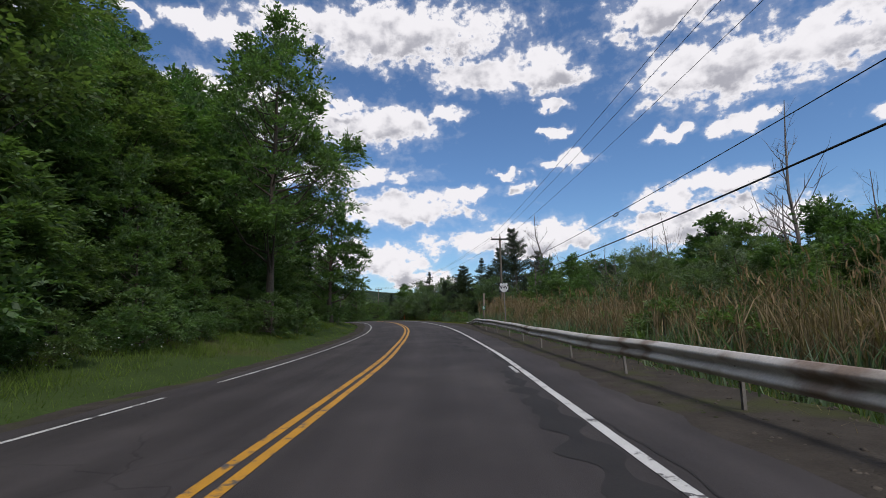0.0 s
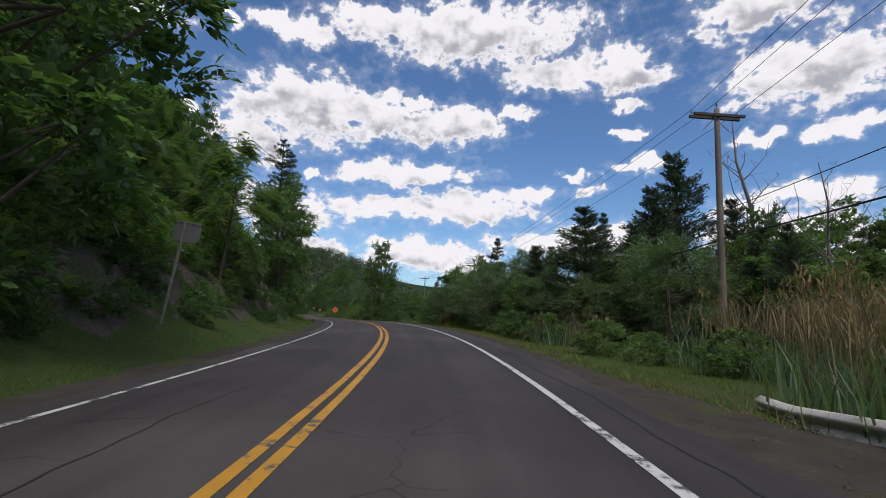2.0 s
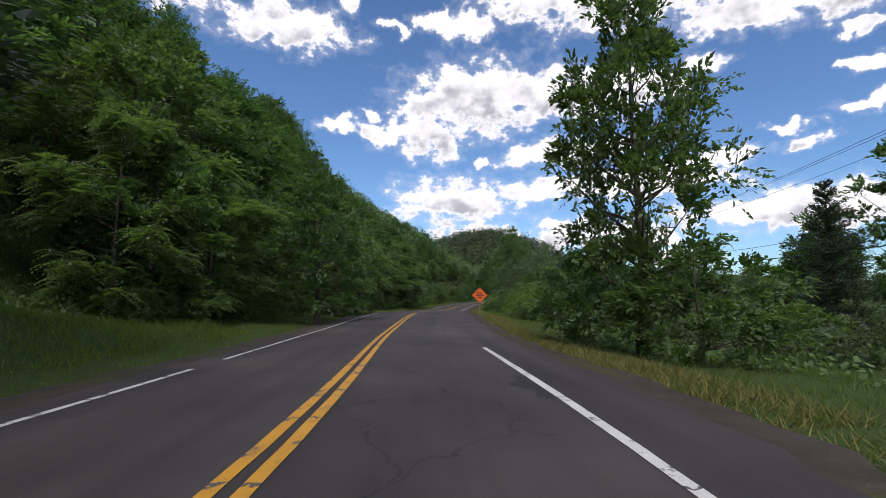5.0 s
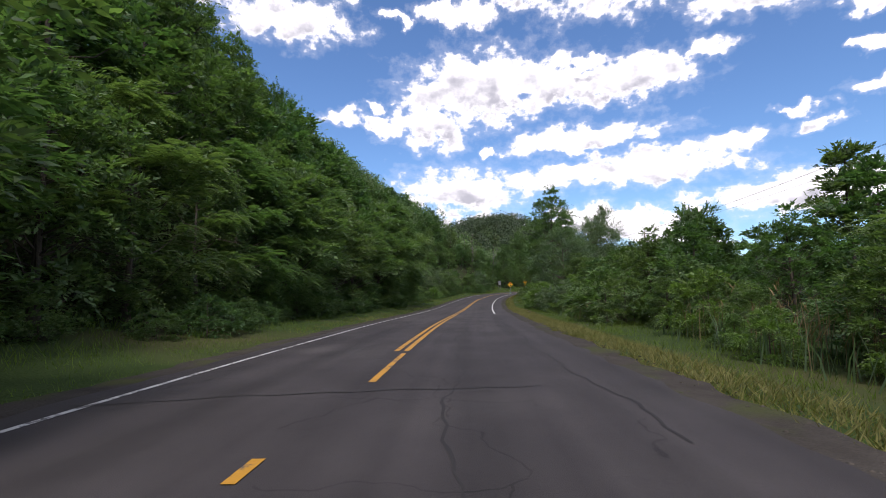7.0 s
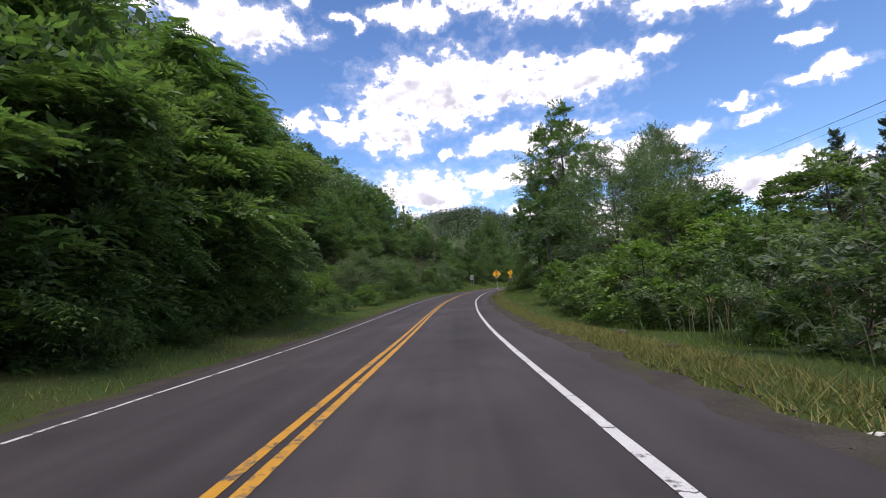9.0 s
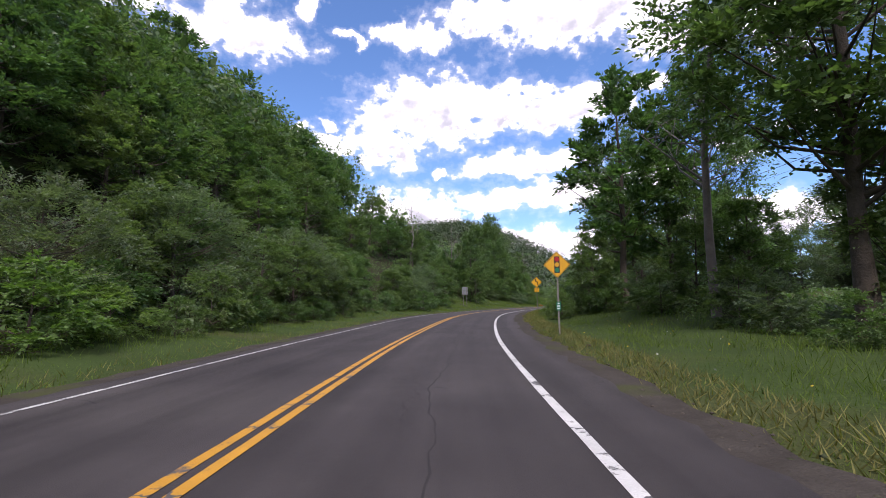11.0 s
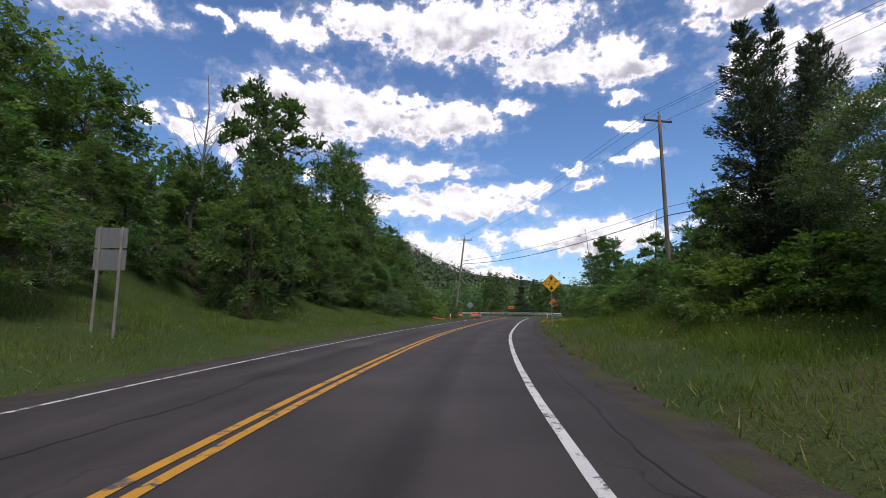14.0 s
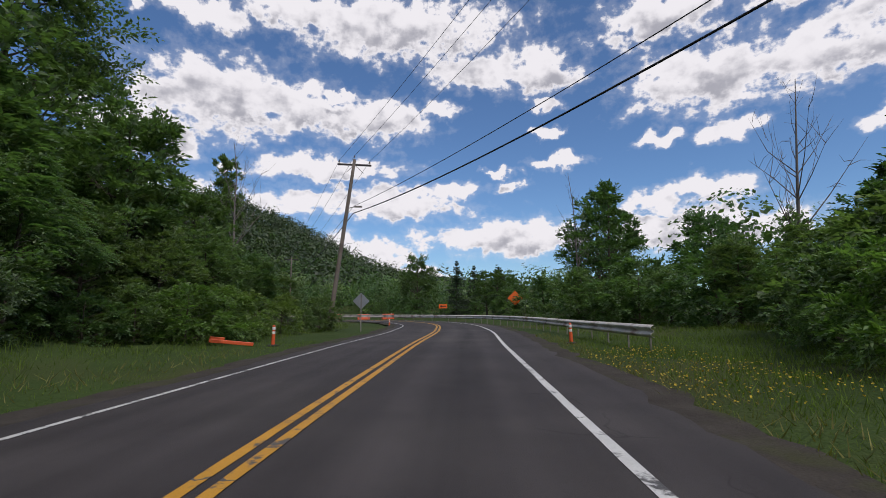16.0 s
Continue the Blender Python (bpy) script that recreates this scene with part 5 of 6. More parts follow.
def make_reeds():
    """Stands of tall dry reed with feathery plumes, and green reed between."""
    rng = np.random.default_rng(9)
    stems, plumes, green = [], [], []
    for n, s0, s1, d0, d1, h0, h1 in ((4600, -6, 46, 7.0, 12.0, 1.2, 2.3), (1500, 34, 47, 7.8, 12.5, 1.7, 2.9), (1500, 45, 54.5, 10.0, 15.0, 1.8, 3.1), (1100, 8, 26, 8.5, 12.0, 1.9, 3.1), (420, 59, 64, 8.0, 10.2, 0.9, 1.7), (500, 128, 150, 9.0, 13.0, 1.2, 2.0), (260, 160, 186, 8.5, 13.0, 0.9, 1.5)):
        x, y, s, d = scatter(rng, n, s0, s1, d0, d1)
        clump = np.sin(s * 0.8) + np.sin(d * 1.1 + s * 0.37) + rng.normal(0, 0.6, n) > 0.15
        x, y = x[clump], y[clump]
        h = rng.uniform(h0, h1, len(x))
        z = ground_z(x, y) - 0.05
        stems.append(blades(rng, x, y, z, h, np.full(len(x), 0.022), 0.09))
        for k in range(2):
            stems.append(blades(rng, x, y, z + h * rng.uniform(0.3, 0.6), h * 0.35, np.full(len(x), 0.03), 0.5))
        top = rng.random(len(x)) < 0.28
        for k in range(6):
            plumes.append(blades(rng, x[top] + rng.normal(0, 0.04, top.sum()), y[top] + rng.normal(0, 0.04, top.sum()), z[top] + h[top] * (0.88 + 0.02 * k), np.full(top.sum(), 0.17), np.full(top.sum(), 0.035), 0.45))
        n = int(n * 1.2)
        gx, gy = scatter(rng, n, s0, s1, d0 - 0.8, d1)[:2]
        gh = rng.uniform(0.4, 1.4, n)
        green.append(blades(rng, gx, gy, ground_z(gx, gy) - 0.05, gh, np.full(n, 0.04), 0.3))
    # dead stems and litter along the foot of the guard rail
    x, y, s, d = scatter(rng, 5200, -8, 47, 4.7, 6.3)
    keep = np.sin(s * 1.3) + np.sin(d * 3.1 + s * 0.7) + rng.normal(0, 0.7, len(x)) > -0.2
    x, y, d = x[keep], y[keep], d[keep]
    litter = blades(rng, x, y, ground_z(x, y) - 0.01, rng.uniform(0.06, 0.42, len(x)) * np.clip(d - 4.5, 0.25, 1), np.full(len(x), 0.014), 0.8)
    tagged(new("dry_stems", quick("dry_stems", *litter, M["reed"])), "dead grass stems along the foot of the guard rail", "dry grass", kind="stuff")
    tagged(new("reeds", quick("reeds", *join(*stems), M["reed"])), "stand of tall dry tan reeds", "reeds", kind="stuff")
    tagged(new("reed_plumes", quick("reed_plumes", *join(*plumes), M["plume"])), "feathery reddish-brown plumes on the reeds", "reeds", kind="stuff")
    tagged(new("green_reeds", quick("green_reeds", *join(*green), M["leaf_c"])), "green weeds and reeds growing through the dry stand", "reeds", kind="stuff")


make_reeds()


def make_flowers():
    rng = np.random.default_rng(10)
    for mat, label, areas in (("flower_y", "small yellow wildflowers in the verge", ((620, 311, 319, 5.0, 7.4), (1100, 258, 300, 6.5, 12.5), (200, 58, 77, 5.2, 6.2), (60, 205, 250, 5.5, 8), (50, 20, 40, -5, -7))),
                              ("flower_w", "small white wildflowers in the verge", ((420, 6, 20, -7.5, -9.5), (700, 258, 294, 8.5, 13.5), (120, 258, 300, -6, -9), (90, 150, 250, 5.5, 9)))):
        sets = []
        for n, s0, s1, d0, d1 in areas:
            x, y = scatter(rng, n, s0, s1, d0, d1)[:2]
            z = ground_z(x, y) + rng.uniform(0.18, 0.6, n) * (0.4 if n == 620 else 1.0)
            r = rng.uniform(0.012, 0.022, n)
            for k in range(3):
                a = rng.uniform(0, 6.28, n)
                t = rng.normal(0, 0.35, n)
                p = np.stack([x, y, z], 1)
                e1 = np.stack([np.cos(a), np.sin(a), t], 1) * r[:, None]
                e2 = np.stack([-np.sin(a), np.cos(a), -t], 1) * r[:, None]
                sets.append((np.stack([p - e1, p + e2, p + e1, p - e2], 1).reshape(-1, 3), np.arange(4 * n).reshape(n, 4)))
        tagged(new("wildflowers", quick("wildflowers", *join(*sets), M[mat])), label, "flowers", kind="stuff")


make_flowers()


# ---------------------------------------------------------------- guard rails
W_SCALE = 1.18
W_PROFILE = [(0.0, 0.155), (0.012, 0.145), (0.075, 0.105), (0.083, 0.085), (0.075, 0.065), (0.012, 0.022), (0.0, 0.0), (0.012, -0.022), (0.075, -0.065), (0.083, -0.085), (0.075, -0.105), (0.012, -0.145), (0.0, -0.155)]


def beam_mesh(line, flip=1.0):
    """A W-beam along the line; its folds face away from flip."""
    p = np.array(line, float)
    t = np.gradient(p, axis=0)
    t /= np.linalg.norm(t[:, :2], axis=1)[:, None]
    side = np.stack([-t[:, 1], t[:, 0], 0 * t[:, 0]], 1) * flip
    prof = np.array(W_PROFILE) * W_SCALE
    V = p[:, None] + side[:, None] * prof[None, :, :1] + np.array([0, 0, 1.0]) * prof[None, :, 1:]
    return V


def guard_rail(line, label, spacing=3.81):
    line = np.array(line, float)
    ln = np.concatenate([[0], np.cumsum(np.linalg.norm(np.diff(line[:, :2], axis=0), axis=1))])
    q = np.arange(0, ln[-1], 0.4)
    c = np.stack([np.interp(q, ln, line[:, i]) for i in range(3)], 1)
    k = np.ones(9) / 9
    for i in range(3):
        pad = np.concatenate([np.full(4, c[0, i]), c[:, i], np.full(4, c[-1, i])])
        c[:, i] = np.convolve(pad, k, "valid")
    gzc = ground_z(c[:, 0], c[:, 1])
    c[:, 2] = np.maximum(gzc + 0.03, c[:, 2])
    root = new("guard_rail")
    beam = grid_mesh("beam", beam_mesh(c), M["steel"])
    ob = child("beam", beam, root, "galvanised steel W-beam, scuffed and slightly bent")
    mod = ob.modifiers.new("thickness", "SOLIDIFY")
    mod.thickness = 0.006
    rng = random.Random(5)
    s = 0.6
    while s < ln[-1]:
        p = [float(np.interp(s, q, c[:, i])) for i in range(3)]
        z0 = gz(p[0], p[1]) - 0.15
        h = p[2] + 0.14 - z0
        i = min(int(s / 0.4), len(c) - 2)
        d = c[i + 1] - c[i]
        m = Matrix.LocRotScale((p[0] + d[1] / 0.4 * 0.05, p[1] - d[0] / 0.4 * 0.05, z0 + h / 2), Euler((rng.uniform(-0.05, 0.05), rng.uniform(-0.05, 0.05), math.atan2(d[1], d[0]))), None)
        bm = box_bm(0.05, 0.006, h)
        for e in (-0.023, 0.023):
            box_bm(0.006, 0.045, h, (e, 0, 0), bm=bm)
        bm.transform(m)
        post = part("post", bm, M["post"], root, "thin weathered steel post")
        bm = cyl_bm(0.016, 0.016, 0.02, (p[0] - d[1] / 0.4 * 0.012, p[1] + d[0] / 0.4 * 0.012, p[2]), 8, rot=Matrix.Rotation(math.pi / 2, 4, Vector((d[0], d[1], 0)).normalized()))
        part("bolt", bm, M["post"], post)
        s += spacing
    return tagged(root, label, "guard rail")


def rail_beside(s_list):
    out = []
    for s, d, h in s_list:
        p = on_road(s, d)
        out.append((p[0], p[1], p[2] + h))
    return out


guard_rail(rail_beside([(s, 5.25 + 0.12 * math.sin(s * 0.3), 0.54 + 0.02 * math.sin(s * 0.9)) for s in range(-40, 33, 2)] + [(35, 5.45, 0.47), (38, 5.8, 0.44), (40.2, 6.05, 0.40), (42.4, 6.22, 0.22), (44.4, 6.38, 0.02), (46.8, 6.52, -0.2)]), "long galvanised W-beam guard rail turned down at its end")
guard_rail([(-77.6, 300.4, 1.2), (-77.5, 304, 1.2), (-77.4, 309, 1.2), (-77.1, 318, 1.22), (-77.4, 327.5, 1.23), (-79.2, 336.5, 1.24), (-83.4, 345.0, 1.25), (-90.2, 353.0, 1.28), (-100.4, 361.3, 1.32), (-118.6, 368.3, 1.4)], "galvanised W-beam guard rail round the outside of the bend", 1.905)


# ---------------------------------------------------------------- poles and wires
def utility_pole(x, y, top, lean=(0, 0), arm=2.4, arm_turn=0.0, label="", lamp=False, second=False):
    z0 = gz(x, y) - 0.3
    h = top - z0
    root = new("utility_pole")
    bx, by = x - lean[0], y - lean[1]
    z0 = gz(bx, by) - 0.3
    k = np.linspace(0, 1, 9)[:, None]
    pts = np.array([(bx, by, z0)]) * (1 - k) + np.array([(x, y, top)]) * k
    rad = 0.165 - 0.055 * k[:, 0]
    v, f = tube(pts, rad, 14)
    n = len(v)
    v = np.vstack([v, [(x, y, top + 0.03)]])
    cap = np.array([(n - 14 + j, n - 14 + (j + 1) % 14, n, n) for j in range(14)])
    me = bpy.data.meshes.new("shaft")
    me.from_pydata([tuple(a) for a in v], [], [tuple(a) for a in f] + [(a[0], a[1], a[2]) for a in cap])
    for pl in me.polygons:
        pl.use_smooth = True
    me.materials.append(M["pole_wood"])
    child("shaft", me, root, "weathered grey-brown wooden pole")
    ends = []
    R = Matrix.Translation((x, y, top - 0.35)) @ Matrix.Rotation(arm_turn, 4, "Z")
    for off in ((0.17, -0.17) if second else (0.17,)):
        bm = box_bm(arm, 0.10, 0.13, (0, off, 0), 0.012)
        bm.transform(R)
        part("crossarm", bm, M["arm_wood"], root, "dark wooden crossarm")
    for sg in (-1, 1):
        bm = bmesh.new()
        bmesh.ops.create_cube(bm, size=1, matrix=Matrix.Translation((sg * 0.33, 0.12, -0.33)) @ Matrix.Rotation(sg * -0.78, 4, "Y") @ Matrix.Diagonal((0.035, 0.012, 0.85, 1)))
        bm.transform(R)
        part("brace", bm, M["post"], root)
    for e in (-arm / 2 + 0.12, 0.0, arm / 2 - 0.12):
        zz = 0.42 if e == 0.0 else 0.075
        bm = cyl_bm(0.014, 0.014, 0.14, (e, 0.0 if e == 0.0 else 0.17, zz), 8)
        for j in range(3):
            cyl_bm(0.055 - 0.008 * j, 0.035, 0.05, (e, 0.0 if e == 0.0 else 0.17, zz + 0.09 + 0.05 * j), 10, bm=bm)
        bm.transform(R)
        part("insulator", bm, M["glassy"], root, "brown porcelain insulator")
        ends.append(R @ Vector((e, 0.0 if e == 0.0 else 0.17, zz + 0.24)))
    if lamp:
        bm = bmesh.new()
        v, f = tube([(0, 0, 0), (0.25, -0.15, 0.10), (0.7, -0.4, 0.12)], [0.025, 0.025, 0.025], 8)
        vs = [bm.verts.new(a) for a in v]
        for a in f:
            bm.faces.new([vs[j] for j in a])
        box_bm(0.55, 0.22, 0.10, (0.85, -0.48, 0.10), 0.03, bm)
        bm.transform(Matrix.Translation((x - 0.25 * lean[0] * 1.2, y - 0.3 * lean[1], top - 0.3 * h)))
        part("lamp_arm", bm, M["post"], root, "small grey street-light arm")
    tagged(root, label, "utility pole")
    return ends


def wire(a, b, sag, r, label):
    k = np.linspace(0, 1, 25)[:, None]
    p = np.array(a)[None] * (1 - k) + np.array(b)[None] * k
    p[:, 2] -= 4 * sag * (k * (1 - k))[:, 0]
    tagged(new("overhead_wire", quick("overhead_wire", *tube(p, np.full(25, r), 5), M["wire"])), label, "wire", "overhead wires")


p0 = utility_pole(10.6, -12, 11.5, arm_turn=0.05, label="wooden utility pole with a crossarm beside the road")
p1 = utility_pole(7.6, 60.2, 11.2, (0.25, 0.1), arm_turn=0.22, label="tall weathered utility pole with a double crossarm", second=True)
p2 = utility_pole(-5.8, 103.7, 9.0, arm_turn=0.42, label="utility pole with a crossarm among the shrubs")
p3 = utility_pole(-22, 159.2, 11.4, arm_turn=0.3, label="utility pole with a crossarm beyond the field")
p4 = utility_pole(-47.6, 225.2, 12.5, arm_turn=0.4, label="utility pole with a crossarm behind the trees")
p5 = utility_pole(-71.95, 284.8, 15.9, (0.1, 0.4), arm_turn=0.35, label="tall grey utility pole with a crossarm above the shrubs")
p6 = utility_pole(-89.4, 320.2, 12.75, (1.5, 0.6), arm_turn=0.15, label="leaning utility pole with a crossarm and street light", lamp=True)
p7 = utility_pole(-109.6, 374.2, 12.0, arm_turn=0.3, label="utility pole past the bend")
DROPS = [(4.8, 6.0), (5.0, 6.2), (4.0, 4.8), (4.5, 5.2), (4.8, 5.4), (7.3, 7.9), (3.8, 4.3), (3.8, 4.3)]
line = [p0, p1, p2, p3, p4, p5, p6, p7]
for i, (a, b) in enumerate(zip(line, line[1:])):
    for u, v in zip(a, b):
        wire(u, v, 0.55, 0.011, "thin black overhead power wire")
    for k, r, sag in ((0, 0.016, 0.6), (1, 0.032, 0.8)):
        c, d = Vector(a[1]) - Vector((0, 0.2, DROPS[i][k])), Vector(b[1]) - Vector((0, 0.2, DROPS[i + 1][k]))
        wire(c, d, sag, r, "thick black telephone cable slung below the power wires")


# slack loops tied to the upper telephone cable
for i, k, ln in ((0, 0.5, 0.62), (5, 0.265, 0.58)):
    a, b = (Vector(line[j][1]) - Vector((0, 0.2, DROPS[j][0])) for j in (i, i + 1))
    p = a.lerp(b, k) - Vector((0, 0, 4 * 0.6 * k * (1 - k)))
    u = (b - a).normalized()
    t = np.linspace(0, 2 * math.pi, 25)
    side = np.array(Vector((0, 0, 1)) - u * u.z)
    loops = []
    for r in (0.0, 0.03):
        pts = np.array(p) + np.cos(t)[:, None] * np.array(u) * (ln / 2 - r) + np.sin(t)[:, None] * side * (0.085 - r) + side * -0.05
        loops.append(tube(pts, np.full(25, 0.016), 6))
    tagged(new("cable_loop", quick("cable_loop", *join(*loops), M["wire"], True)), "black loop of slack cable tied to the overhead wire", "cable loop", "slack loops")


# ---------------------------------------------------------------- signs
M["sign_yellow"] = material("yellow_sign_sheeting", (0.80, 0.42, 0.015), (0.74, 0.38, 0.012), rough=0.4, scale=3, fine=30, bump=0.03)
M["sign_orange"] = material("orange_sign_sheeting", (0.85, 0.16, 0.02), (0.78, 0.14, 0.018), rough=0.4, scale=3, fine=30, bump=0.03)
M["sign_white"] = material("white_sign_sheeting", (0.72, 0.73, 0.72), rough=0.4, scale=3, fine=30, bump=0.03)
M["sign_black"] = material("black_sign_ink", (0.015, 0.015, 0.016), rough=0.45, bump=0)
M["sign_red"] = material("red_sign_ink", (0.55, 0.02, 0.018), rough=0.4, bump=0)
M["sign_green"] = material("green_sign_sheeting", (0.012, 0.20, 0.10), rough=0.4, bump=0)
M["sign_back"] = material("bare_aluminium_sign_back", (0.42, 0.43, 0.44), (0.34, 0.35, 0.36), rough=0.4, metal=0.7, scale=2, fine=20, bump=0.05)
M["orange_plastic"] = material("faded_orange_plastic", (0.78, 0.12, 0.03), (0.68, 0.10, 0.03), rough=0.5, scale=3, fine=20, bump=0.05)
M["reflect_white"] = material("white_reflective_collar", (0.78, 0.78, 0.76), rough=0.35, bump=0)
M["rubber"] = material("black_rubber", (0.025, 0.025, 0.026), rough=0.8, scale=5, fine=40, bump=0.2)


def plate(outline, thick=0.003, y=0.0):
    """A flat plate in the sign's own plane: x across, z up, its face towards -y."""
    bm = bmesh.new()
    lo = [bm.verts.new((a, y, b)) for a, b in outline]
    hi = [bm.verts.new((a, y - thick, b)) for a, b in outline]
    n = len(outline)
    bm.faces.new(lo)
    bm.faces.new(hi[::-1])
    for i in range(n):
        bm.faces.new((lo[i], hi[i], hi[(i + 1) % n], lo[(i + 1) % n]))
    bmesh.ops.recalc_face_normals(bm, faces=bm.faces)
    return bm


def round_poly(pts, r, n=4):
    """The outline with rounded corners."""
    out, k = [], len(pts)
    for i in range(k):
        p, a, b = Vector(pts[i]), Vector(pts[i - 1]), Vector(pts[(i + 1) % k])
        u, v = (a - p).normalized() * r, (b - p).normalized() * r
        for j in range(n + 1):
            t = j / n
            q = p + u * (1 - t) ** 2 + v * t ** 2
            out.append((q.x, q.y))
    return out


def diamond(half):
    return [(0, -half), (half, 0), (0, half), (-half, 0)]


def text_part(body, size, centre, mat, parent, y, squeeze=1.0):
    cu = bpy.data.curves.new("lettering", "FONT")
    cu.body, cu.size, cu.align_x, cu.align_y, cu.extrude, cu.offset = body, size, "CENTER", "CENTER", 0.001, size * 0.012
    tmp = new("lettering_source", cu)
    me = bpy.data.meshes.new_from_object(tmp.evaluated_get(bpy.context.evaluated_depsgraph_get()))
    bpy.data.objects.remove(tmp)
    me.transform(Matrix.Translation((centre[0], y, centre[1])) @ Matrix.Rotation(math.pi / 2, 4, "X") @ Matrix.Diagonal((squeeze, 1, 1, 1)))
    me.name = "lettering"
    me.materials.clear()
    me.materials.append(mat)
    return child("lettering", me, parent)


def sign_root(x, y, face, label, posts=((0,),), post_h=2.2, post_mat="post", lean=0.0, category="road sign"):
    """A sign's root on the ground; face: the compass turn of its front in degrees, 0 looks to -y."""
    z = gz(x, y)
    root = new("road_sign")
    root.matrix_basis = Matrix.LocRotScale((x, y, z), Euler((0, lean, radians(face))), None)
    for (px,) in posts:
        bm = bmesh.new()
        box_bm(0.055, 0.006, post_h + 0.4, (px, 0.03, post_h / 2 - 0.2), bm=bm)
        for e in (-0.03, 0.03):
            box_bm(0.006, 0.035, post_h + 0.4, (px + e, 0.018, post_h / 2 - 0.2), bm=bm)
        part("post", bm, M[post_mat], root, "steel channel sign post")
    return tagged(root, label, category)


def panel(root, outline, mat, y=0.0, name="panel"):
    p = part(name, plate(outline, 0.003, y), mat, root)
    part("backing", plate([(a * 0.995, b) for a, b in outline], 0.0015, y + 0.002), M["sign_back"], p)
    return p


def outline_ring(outer, inner, y, mat, parent, name="border"):
    bm = bmesh.new()
    n = len(outer)
    o = [bm.verts.new((a, y, b)) for a, b in outer]
    i = [bm.verts.new((a, y, b)) for a, b in inner]
    for k in range(n):
        bm.faces.new((o[k], o[(k + 1) % n], i[(k + 1) % n], i[k]))
    r = bmesh.ops.extrude_face_region(bm, geom=bm.faces[:])
    for v in r["geom"]:
        if isinstance(v, bmesh.types.BMVert):
            v.co.y -= 0.0012
    bmesh.ops.recalc_face_normals(bm, faces=bm.faces)
    return part(name, bm, mat, parent)


def shift(pts, dx, dz):
    return [(a + dx, b + dz) for a, b in pts]


def diamond_sign(x, y, face, half, centre_h, mat, label, lean=0.0):
    root = sign_root(x, y, face, label, post_h=centre_h + half * 0.7, lean=lean)
    out = shift(round_poly(diamond(half), 0.05), 0, centre_h)
    p = panel(root, out, M[mat])
    a, b = shift(round_poly(diamond(half - 0.025), 0.045), 0, centre_h), shift(round_poly(diamond(half - 0.045), 0.04), 0, centre_h)
    outline_ring(a, b, -0.0032, M["sign_black"], p)
    return root, p


# signal ahead
root, p = diamond_sign(-71.5, 212.9, 16, 0.54, 2.8, "sign_yellow", "yellow diamond warning sign with a traffic-light symbol")
c = 2.8
part("signal_case", plate(shift(round_poly([(-0.11, -0.34), (0.11, -0.34), (0.11, 0.34), (-0.11, 0.34)], 0.02), 0, c), 0.0012, -0.0032), M["sign_black"], p)
for dz, m in ((0.22, "sign_red"), (0.0, "sign_yellow"), (-0.22, "sign_green")):
    disc = [(0.095 * math.cos(t), c + dz + 0.095 * math.sin(t)) for t in np.linspace(0, 2 * math.pi, 24, endpoint=False)]
    part("lamp_disc", plate(disc, 0.0012, -0.0046), M[m], p)
part("marker_plate", plate(round_poly([(-0.09, 0.95), (0.09, 0.95), (0.09, 1.30), (-0.09, 1.30)], 0.01), 0.002, -0.004), M["sign_green"], root, "small green reference marker")
for k, w in enumerate((0.08, 0.12, 0.12)):
    part("marker_line", plate([(-w / 2, 1.20 - k * 0.1), (w / 2, 1.20 - k * 0.1), (w / 2, 1.255 - k * 0.1), (-w / 2, 1.255 - k * 0.1)], 0.001, -0.0062), M["sign_white"], root)

# reverse turn with a speed plate
root, p = diamond_sign(-78.65, 241.7, 10, 0.54, 2.95, "sign_yellow", "yellow diamond warning sign with a reverse-turn arrow and a speed plate")
c = 2.95
arrow = [(0.10, -0.30), (0.16, -0.30), (0.16, -0.02), (0.13, 0.05), (-0.02, 0.09), (-0.05, 0.14), (-0.05, 0.20), (0.01, 0.20), (-0.09, 0.38), (-0.19, 0.20), (-0.125, 0.20), (-0.125, 0.09), (-0.09, 0.02), (0.06, -0.03), (0.085, -0.07), (0.085, -0.30)]
part("arrow", plate(shift(arrow, 0, c), 0.0012, -0.0032), M["sign_black"], p)
q = panel(root, shift(round_poly([(-0.23, -0.23), (0.23, -0.23), (0.23, 0.23), (-0.23, 0.23)], 0.03), 0, 2.16), M["sign_yellow"], name="speed_plate")
outline_ring(shift(round_poly([(-0.215, -0.215), (0.215, -0.215), (0.215, 0.215), (-0.215, 0.215)], 0.025), 0, 2.16), shift(round_poly([(-0.2, -0.2), (0.2, -0.2), (0.2, 0.2), (-0.2, 0.2)], 0.02), 0, 2.16), -0.0032, M["sign_black"], q)
text_part("10", 0.32, (0, 2.22), M["sign_black"], q, -0.0045)
text_part("MPH", 0.11, (0, 2.02), M["sign_black"], q, -0.0045)

# clearance sign
CLEAR_H = 3.53 - gz(-80.2, 284.0)
root, p = diamond_sign(-80.2, 284.0, 0, 0.66, CLEAR_H, "sign_yellow", "yellow diamond low-clearance sign reading 12'-7\"")
c = CLEAR_H
text_part("12'-7\"", 0.43, (0, c), M["sign_black"], p, -0.0045, 0.95)
for sg in (-1, 1):
    part("arrow", plate(shift([(a, sg * b) for a, b in ((0, 0.50), (0.17, 0.34), (0.07, 0.34), (0.07, 0.19), (-0.07, 0.19), (-0.07, 0.34), (-0.17, 0.34))][::sg], 0, c), 0.0012, -0.0032), M["sign_black"], p)

